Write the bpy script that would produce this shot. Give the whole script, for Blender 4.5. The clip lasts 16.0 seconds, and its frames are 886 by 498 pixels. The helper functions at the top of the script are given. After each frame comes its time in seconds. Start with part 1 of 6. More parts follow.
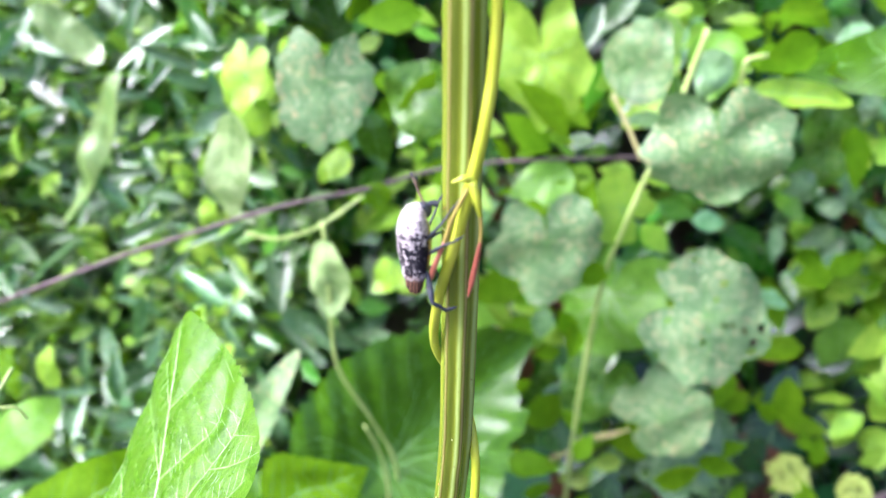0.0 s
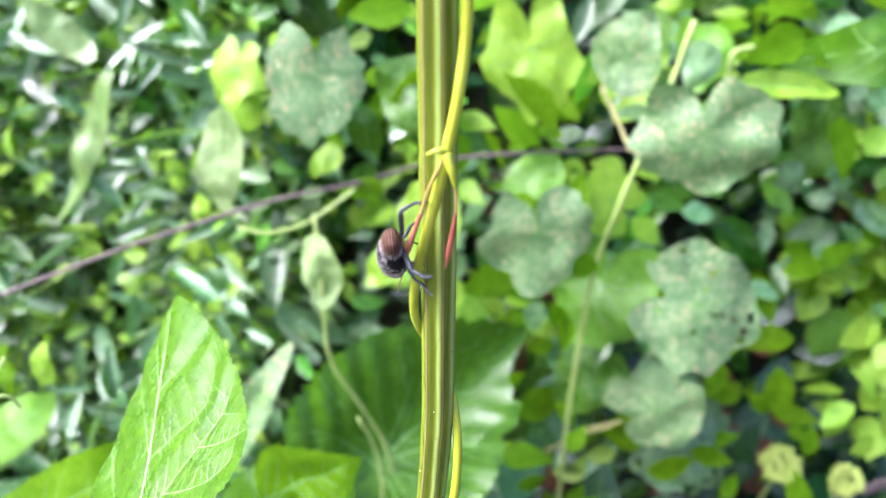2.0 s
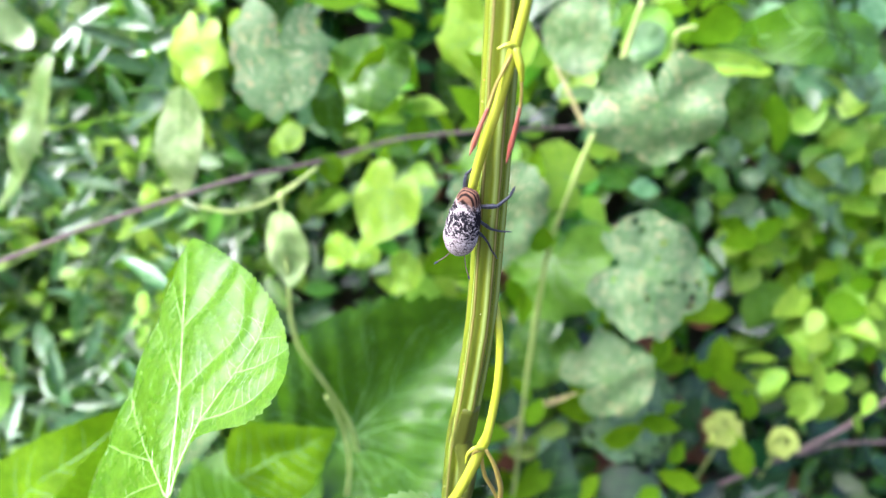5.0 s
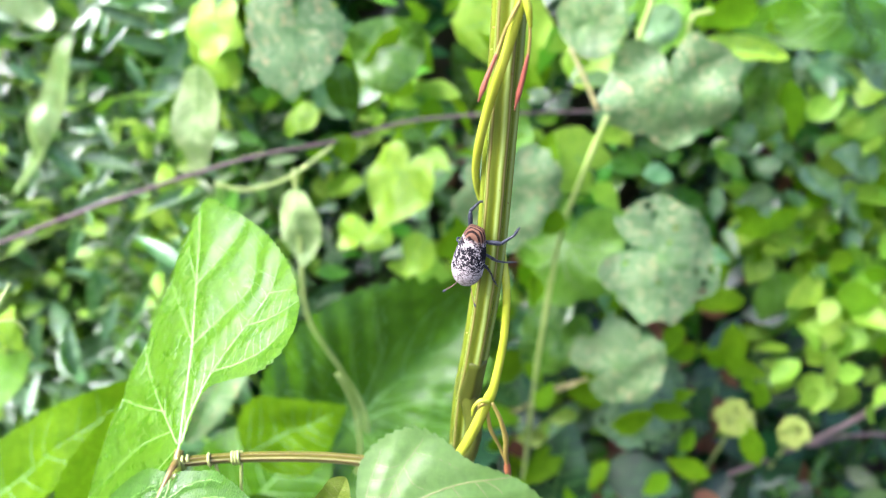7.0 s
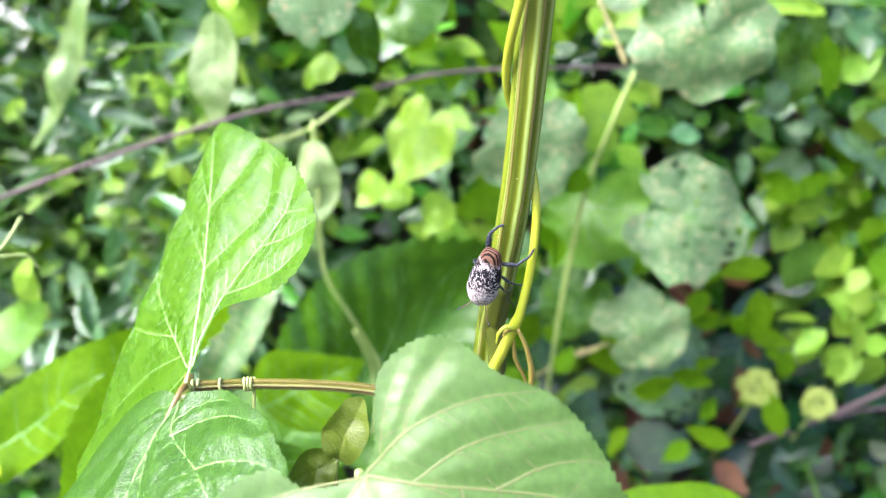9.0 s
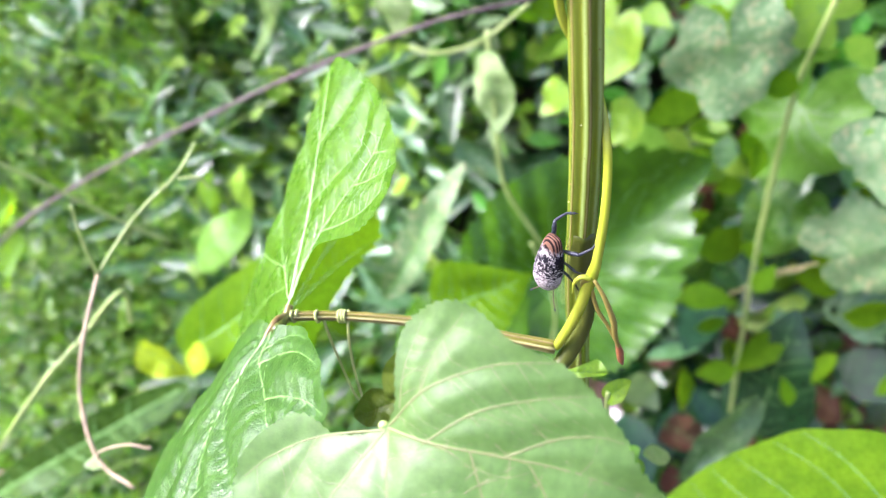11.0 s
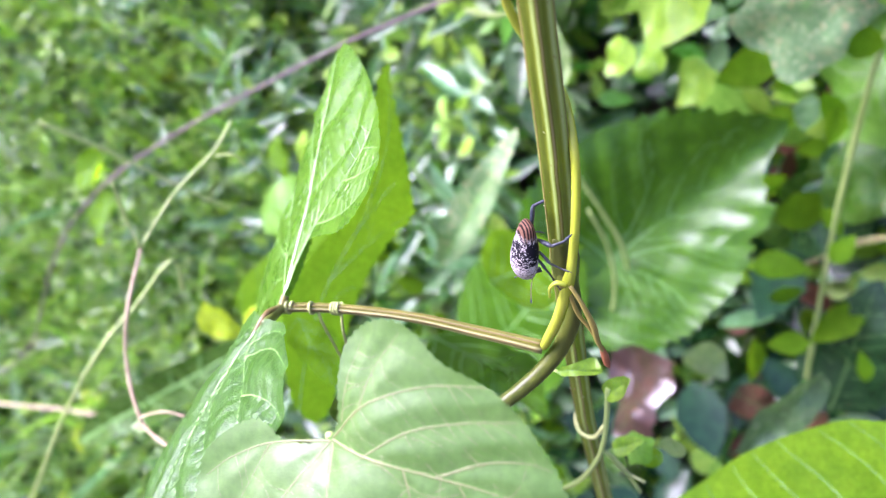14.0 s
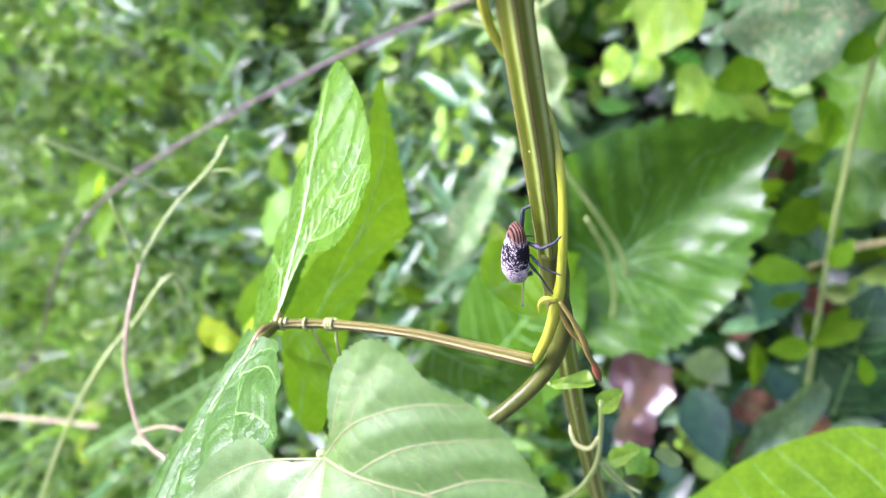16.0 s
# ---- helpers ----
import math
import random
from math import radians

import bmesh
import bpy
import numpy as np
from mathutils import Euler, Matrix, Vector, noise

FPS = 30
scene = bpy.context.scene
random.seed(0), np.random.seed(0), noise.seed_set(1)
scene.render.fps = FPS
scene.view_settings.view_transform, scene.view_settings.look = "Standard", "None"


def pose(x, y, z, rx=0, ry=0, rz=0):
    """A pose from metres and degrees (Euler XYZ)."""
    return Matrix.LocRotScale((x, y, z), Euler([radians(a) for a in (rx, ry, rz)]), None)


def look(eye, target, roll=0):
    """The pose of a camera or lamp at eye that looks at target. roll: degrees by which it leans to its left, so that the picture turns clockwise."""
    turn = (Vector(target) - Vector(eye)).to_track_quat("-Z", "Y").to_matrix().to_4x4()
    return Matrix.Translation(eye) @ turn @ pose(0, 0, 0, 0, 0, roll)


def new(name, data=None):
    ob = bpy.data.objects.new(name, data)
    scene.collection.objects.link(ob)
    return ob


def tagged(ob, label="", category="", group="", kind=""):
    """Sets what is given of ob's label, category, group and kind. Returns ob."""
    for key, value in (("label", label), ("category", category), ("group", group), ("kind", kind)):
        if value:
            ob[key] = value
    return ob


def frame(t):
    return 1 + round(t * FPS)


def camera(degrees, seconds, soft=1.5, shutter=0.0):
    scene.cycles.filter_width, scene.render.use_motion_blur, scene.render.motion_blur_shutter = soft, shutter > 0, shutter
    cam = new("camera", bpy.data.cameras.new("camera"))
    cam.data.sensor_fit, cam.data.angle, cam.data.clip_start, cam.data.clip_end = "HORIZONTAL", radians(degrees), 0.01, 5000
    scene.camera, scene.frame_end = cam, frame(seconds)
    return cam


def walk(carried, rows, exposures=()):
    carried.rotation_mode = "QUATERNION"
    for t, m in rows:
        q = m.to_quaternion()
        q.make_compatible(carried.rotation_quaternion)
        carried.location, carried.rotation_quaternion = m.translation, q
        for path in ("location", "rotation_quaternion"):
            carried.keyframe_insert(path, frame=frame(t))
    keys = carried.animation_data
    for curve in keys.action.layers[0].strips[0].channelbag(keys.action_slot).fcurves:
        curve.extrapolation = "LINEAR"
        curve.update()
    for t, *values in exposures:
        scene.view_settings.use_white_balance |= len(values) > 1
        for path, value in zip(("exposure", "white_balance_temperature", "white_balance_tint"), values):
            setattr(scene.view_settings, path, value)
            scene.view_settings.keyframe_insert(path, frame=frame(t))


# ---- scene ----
from mathutils.geometry import delaunay_2d_cdt

cam = camera(59.3, 16.0, soft=1.2, shutter=0.5)
METRES, EYE, TILT, LEAN, TURN = 0.16, 0.9, -30.0, 0.0, 0.0
ROWS = [
    (0.0, 0.0, 0.0, 0.0, 0.0, 0.0, 0.0),
    (0.5, 0.0021, 0.0066, -0.0101, -0.0, -0.03, 0.13),
    (1.0, 0.0149, -0.0046, 0.0072, 0.08, -0.07, 0.19),
    (1.5, 0.0157, -0.0182, -0.0246, 0.06, -0.07, 0.29),
    (2.0, 0.0191, -0.021, -0.0286, -0.26, 0.01, 0.52),
    (2.5, -0.0276, -0.025, -0.0839, -0.44, 0.25, 0.83),
    (3.0, -0.0882, -0.022, -0.0959, -2.91, 0.23, 1.7),
    (3.5, -0.1213, -0.0453, -0.1174, -5.1, 0.32, 2.11),
    (4.0, -0.131, -0.0524, -0.1156, -6.02, 0.58, 2.13),
    (6.5, -0.1353, -0.0875, -0.201, -5.04, 0.01, 1.51),
    (7.0, -0.1304, -0.0831, -0.2021, -4.78, 0.06, 1.28),
    (7.5, -0.139, -0.0688, -0.2324, -4.51, -0.07, 1.0),
    (8.0, -0.1418, -0.0593, -0.266, -4.27, -0.49, 0.69),
    (10.5, -0.0439, 0.0289, -0.264, 6.46, -6.23, 0.69),
    (11.0, 0.0638, 0.019, -0.2203, 13.35, -9.12, 0.95),
    (11.5, 0.1384, 0.0694, -0.1833, 16.94, -11.52, 1.51),
    (12.0, 0.1723, 0.0852, -0.1626, 18.75, -12.38, 1.14),
    (12.5, 0.1919, 0.0638, -0.1823, 19.62, -12.65, 0.97),
    (13.0, 0.2072, 0.0789, -0.1643, 19.88, -12.72, 1.17),
    (13.5, 0.2061, 0.0835, -0.1556, 20.1, -12.72, 1.38),
    (14.0, 0.2034, 0.0826, -0.1586, 20.26, -12.73, 1.61),
    (14.5, 0.2056, 0.0919, -0.1556, 20.38, -12.67, 1.82),
    (15.0, 0.2142, 0.0876, -0.1476, 20.49, -12.56, 2.05),
    (15.5, 0.2228, 0.081, -0.1492, 20.5, -12.42, 2.2),
    (16.0, 0.222, 0.0819, -0.1436, 20.36, -12.28, 2.34),
]
walk(cam, [(t, pose(0, 0, EYE, TILT, LEAN, TURN) @ pose(METRES * x, METRES * y, METRES * z, 90 + pitch, roll, yaw)) for t, x, y, z, yaw, pitch, roll in ROWS],
     exposures=[(0.0, 1.93, 5420, 22), (8.2, 1.92, 5600, 18), (11.0, 1.93, 5530, 26), (12.5, 1.92, 5370, 36), (16.0, 1.93, 5320, 39)])
# the lens is focused on the stem, so the bank behind it is soft
cam.data.dof.use_dof = True
cam.data.dof.focus_distance = 0.155
cam.data.dof.aperture_fstop = 14.5

# ---- sky and sun ----
world = bpy.data.worlds.new("sky")
scene.world = world
world.use_nodes = True
wn = world.node_tree.nodes
sky = wn.new("ShaderNodeTexSky")
sky.sky_type = "NISHITA"
sky.sun_disc = False
sky.sun_elevation = radians(50)
sky.sun_rotation = radians(261)
sky.dust_density = 8.0
sky.air_density = 0.7
sky.ozone_density = 0.2
world.node_tree.links.new(sky.outputs[0], wn["Background"].inputs[0])
wn["Background"].inputs[1].default_value = 0.15
sun = new("sun", bpy.data.lights.new("sun", "SUN"))
sun.data.energy = 1.5
sun.data.angle = radians(36)
sun.data.color = (1.0, 0.98, 0.95)
sun.matrix_world = look((-0.62, -0.1, 0.78), (0, 0, 0))


# ---- materials ----
def material(name):
    m = bpy.data.materials.new(name)
    m.use_nodes = True
    return m, m.node_tree.nodes, m.node_tree.links, m.node_tree.nodes["Principled BSDF"]


def ramp(n, stops):
    r = n.new("ShaderNodeValToRGB")
    el = r.color_ramp.elements
    while len(el) < len(stops):
        el.new(0.5)
    for e, (p, c) in zip(el, stops):
        e.position, e.color = p, (*c, 1) if len(c) == 3 else c
    return r


def noise_node(n, l, scale, detail=4.0, coord=None, rough=0.55):
    t = n.new("ShaderNodeTexNoise")
    t.inputs["Scale"].default_value = scale
    t.inputs["Detail"].default_value = detail
    t.inputs["Roughness"].default_value = rough
    if coord:
        l.new(coord, t.inputs["Vector"])
    return t


def mixed(n, l, a, b, fac, mode="MIX"):
    m = n.new("ShaderNodeMix")
    m.data_type, m.blend_type = "RGBA", mode
    for value, k in ((fac, 0), (a, 6), (b, 7)):
        if isinstance(value, (int, float)):
            m.inputs[k].default_value = value
        elif isinstance(value, tuple):
            m.inputs[k].default_value = (*value, 1)
        else:
            l.new(value, m.inputs[k])
    return m.outputs[2]


def leaf_material(name, dark, light, rough=0.35, thin=0.3, spots=None, spread=0.25, gloss=0.3, cells=420.0, relief=0.25, thru=None, film=0.0, net=0.0):
    """Leaf tissue: two greens in patches, a network of fine veins as relief, some light passing through."""
    m, n, l, p = material(name)
    co = n.new("ShaderNodeTexCoord").outputs["Object"]
    big = noise_node(n, l, 110, 5, co, 0.62)
    fine = noise_node(n, l, 600, 3, co)
    r1 = ramp(n, [(0.3, dark), (0.7, light)])
    l.new(big.outputs["Fac"], r1.inputs[0])
    r2 = ramp(n, [(0.3, (0.75, 0.75, 0.75)), (0.75, (1.15, 1.15, 1.15))])
    l.new(fine.outputs["Fac"], r2.inputs[0])
    col = mixed(n, l, r1.outputs[0], r2.outputs[0], 0.7, "MULTIPLY")
    info = n.new("ShaderNodeObjectInfo")
    isl = n.new("ShaderNodeNewGeometry")
    add = n.new("ShaderNodeMath")
    add.operation = "ADD"
    l.new(info.outputs["Random"], add.inputs[0])
    l.new(isl.outputs["Random Per Island"], add.inputs[1])
    half = n.new("ShaderNodeMath")
    half.operation = "MULTIPLY"
    half.inputs[1].default_value = 0.5
    l.new(add.outputs[0], half.inputs[0])
    hue = n.new("ShaderNodeHueSaturation")
    val = n.new("ShaderNodeMapRange")
    val.inputs[3].default_value, val.inputs[4].default_value = 1 - spread, 1 + spread
    l.new(half.outputs[0], val.inputs[0])
    l.new(val.outputs[0], hue.inputs["Value"])
    hr = n.new("ShaderNodeMapRange")
    hr.inputs[3].default_value, hr.inputs[4].default_value = 0.5 - 0.05 * spread, 0.5 + 0.05 * spread
    l.new(isl.outputs["Random Per Island"], hr.inputs[0])
    l.new(hr.outputs[0], hue.inputs["Hue"])
    l.new(col, hue.inputs["Color"])
    col = hue.outputs[0]
    if spots:
        s = noise_node(n, l, 230, 3, co, 0.7)
        rs = ramp(n, [(0.56, (0, 0, 0)), (0.66, (1, 1, 1))])
        l.new(s.outputs["Fac"], rs.inputs[0])
        col = mixed(n, l, col, spots, rs.outputs[0])
        s2 = noise_node(n, l, 700, 2, co, 0.6)
        rs2 = ramp(n, [(0.62, (0, 0, 0)), (0.66, (1, 1, 1))])
        l.new(s2.outputs["Fac"], rs2.inputs[0])
        col = mixed(n, l, col, (0.55, 0.56, 0.36), rs2.outputs[0])
    if net:
        # veinlets: a fine mesh and a coarser one, paler than the tissue
        for scale, edge, share in ((cells, 0.10, 0.75), (cells * 0.3, 0.05, 1.0)):
            mesh_of = n.new("ShaderNodeTexVoronoi")
            mesh_of.feature = "DISTANCE_TO_EDGE"
            mesh_of.inputs["Scale"].default_value = scale
            l.new(co, mesh_of.inputs["Vector"])
            rn = ramp(n, [(0.0, (net * share,) * 3), (edge, (0, 0, 0))])
            l.new(mesh_of.outputs["Distance"], rn.inputs[0])
            col = mixed(n, l, col, tuple(min(0.6, 2.0 * c + 0.03) for c in light), rn.outputs[0])
    l.new(col, p.inputs["Base Color"])
    p.inputs["Roughness"].default_value = rough
    p.inputs["Specular IOR Level"].default_value = gloss
    rr = n.new("ShaderNodeMapRange")
    rr.inputs[3].default_value, rr.inputs[4].default_value = max(0.06, rough - 0.08), rough + 0.12
    l.new(big.outputs["Fac"], rr.inputs[0])
    l.new(rr.outputs[0], p.inputs["Roughness"])
    v = n.new("ShaderNodeTexVoronoi")
    v.feature = "DISTANCE_TO_EDGE"
    v.inputs["Scale"].default_value = cells
    l.new(co, v.inputs["Vector"])
    vr = ramp(n, [(0.0, (0, 0, 0)), (0.25, (1, 1, 1))])
    l.new(v.outputs["Distance"], vr.inputs[0])
    b = n.new("ShaderNodeBump")
    b.inputs["Strength"].default_value = relief
    b.inputs["Distance"].default_value = 0.0004
    l.new(vr.outputs[0], b.inputs["Height"])
    b2 = n.new("ShaderNodeBump")
    b2.inputs["Strength"].default_value = relief * 0.5
    b2.inputs["Distance"].default_value = 0.0007
    l.new(noise_node(n, l, 140, 2, co).outputs["Fac"], b2.inputs["Height"])
    l.new(b2.outputs[0], b.inputs["Normal"])
    l.new(b.outputs[0], p.inputs["Normal"])
    # a film of water: a sharper second gloss over a coarser relief
    p.inputs["Coat Weight"].default_value = film
    p.inputs["Coat Roughness"].default_value = 0.14
    p.inputs["Coat IOR"].default_value = 1.4
    if film:
        b3 = n.new("ShaderNodeBump")
        b3.inputs["Strength"].default_value = 0.15
        b3.inputs["Distance"].default_value = 0.0006
        l.new(noise_node(n, l, 330, 3, co, 0.6).outputs["Fac"], b3.inputs["Height"])
        l.new(b3.outputs[0], p.inputs["Coat Normal"])
    tr = n.new("ShaderNodeBsdfTranslucent")
    tint = thru or (1.0, 1.25, 0.35)
    l.new(mixed(n, l, col, tint, 1.0, "MULTIPLY"), tr.inputs["Color"])
    mx = n.new("ShaderNodeMixShader")
    mx.inputs[0].default_value = thin
    l.new(p.outputs[0], mx.inputs[1])
    l.new(tr.outputs[0], mx.inputs[2])
    l.new(mx.outputs[0], n["Material Output"].inputs[0])
    return m


def plain_material(name, c1, c2, rough=0.5, scale=300.0, relief=0.2, stretch=(1, 1, 0.12)):
    """Stem, bark, shell: two colours in streaks along the length."""
    m, n, l, p = material(name)
    tc = n.new("ShaderNodeTexCoord")
    mp = n.new("ShaderNodeMapping")
    mp.inputs["Scale"].default_value = stretch
    l.new(tc.outputs["Object"], mp.inputs[0])
    t = noise_node(n, l, scale, 5, mp.outputs[0])
    r = ramp(n, [(0.3, c1), (0.7, c2)])
    l.new(t.outputs["Fac"], r.inputs[0])
    col = r.outputs[0]
    l.new(col, p.inputs["Base Color"])
    p.inputs["Roughness"].default_value = rough
    b = n.new("ShaderNodeBump")
    b.inputs["Strength"].default_value = relief
    b.inputs["Distance"].default_value = 0.0005
    l.new(t.outputs["Fac"], b.inputs["Height"])
    l.new(b.outputs[0], p.inputs["Normal"])
    return m


def stem_material(name, along, count, rough, tint=(1.0, 1.0, 1.0)):
    """A ridged stalk: tan ribs edged with brown, yellow-green and pale panels between them, streaked along its length."""
    m, n, l, p = material(name)
    tc = n.new("ShaderNodeTexCoord")
    mp = n.new("ShaderNodeMapping")
    mp.inputs["Scale"].default_value = along
    l.new(tc.outputs["Object"], mp.inputs[0])
    streak = noise_node(n, l, 600, 5, mp.outputs[0], 0.6)
    patch = noise_node(n, l, 90, 3, tc.outputs["Object"])
    sep = n.new("ShaderNodeSeparateXYZ")
    l.new(tc.outputs["UV"], sep.inputs[0])
    wave = n.new("ShaderNodeMath")
    wave.operation = "MULTIPLY_ADD"
    wave.inputs[1].default_value = count
    wob = n.new("ShaderNodeMath")
    wob.operation = "MULTIPLY_ADD"
    wob.inputs[1].default_value, wob.inputs[2].default_value = 0.22, 0.4
    l.new(patch.outputs["Fac"], wob.inputs[0])
    l.new(sep.outputs[0], wave.inputs[0])
    l.new(wob.outputs[0], wave.inputs[2])
    fr = n.new("ShaderNodeMath")
    fr.operation = "FRACT"
    l.new(wave.outputs[0], fr.inputs[0])
    r = ramp(n, [(0.0, (0.20, 0.22, 0.015)), (0.34, (0.25, 0.29, 0.03)), (0.42, (0.16, 0.13, 0.02)), (0.46, (0.32, 0.25, 0.09)), (0.53, (0.37, 0.30, 0.13)), (0.57, (0.19, 0.16, 0.02)), (0.66, (0.32, 0.38, 0.09)), (0.78, (0.42, 0.47, 0.17)), (0.90, (0.26, 0.30, 0.035)), (1.0, (0.20, 0.22, 0.015))])
    l.new(fr.outputs[0], r.inputs[0])
    shade = ramp(n, [(0.3, (0.72, 0.74, 0.65)), (0.7, (1.12, 1.1, 1.15))])
    l.new(streak.outputs["Fac"], shade.inputs[0])
    col = mixed(n, l, r.outputs[0], shade.outputs[0], 1.0, "MULTIPLY")
    col = mixed(n, l, col, tint, 1.0, "MULTIPLY")
    flecks = noise_node(n, l, 1500, 2, tc.outputs["Object"])
    fk = ramp(n, [(0.70, (0, 0, 0)), (0.74, (1, 1, 1))])
    l.new(flecks.outputs["Fac"], fk.inputs[0])
    col = mixed(n, l, col, (0.16, 0.09, 0.03), fk.outputs[0])
    l.new(col, p.inputs["Base Color"])
    p.inputs["Roughness"].default_value = rough
    b = n.new("ShaderNodeBump")
    b.inputs["Strength"].default_value, b.inputs["Distance"].default_value = 0.4, 0.0004
    l.new(streak.outputs["Fac"], b.inputs["Height"])
    l.new(b.outputs[0], p.inputs["Normal"])
    return m


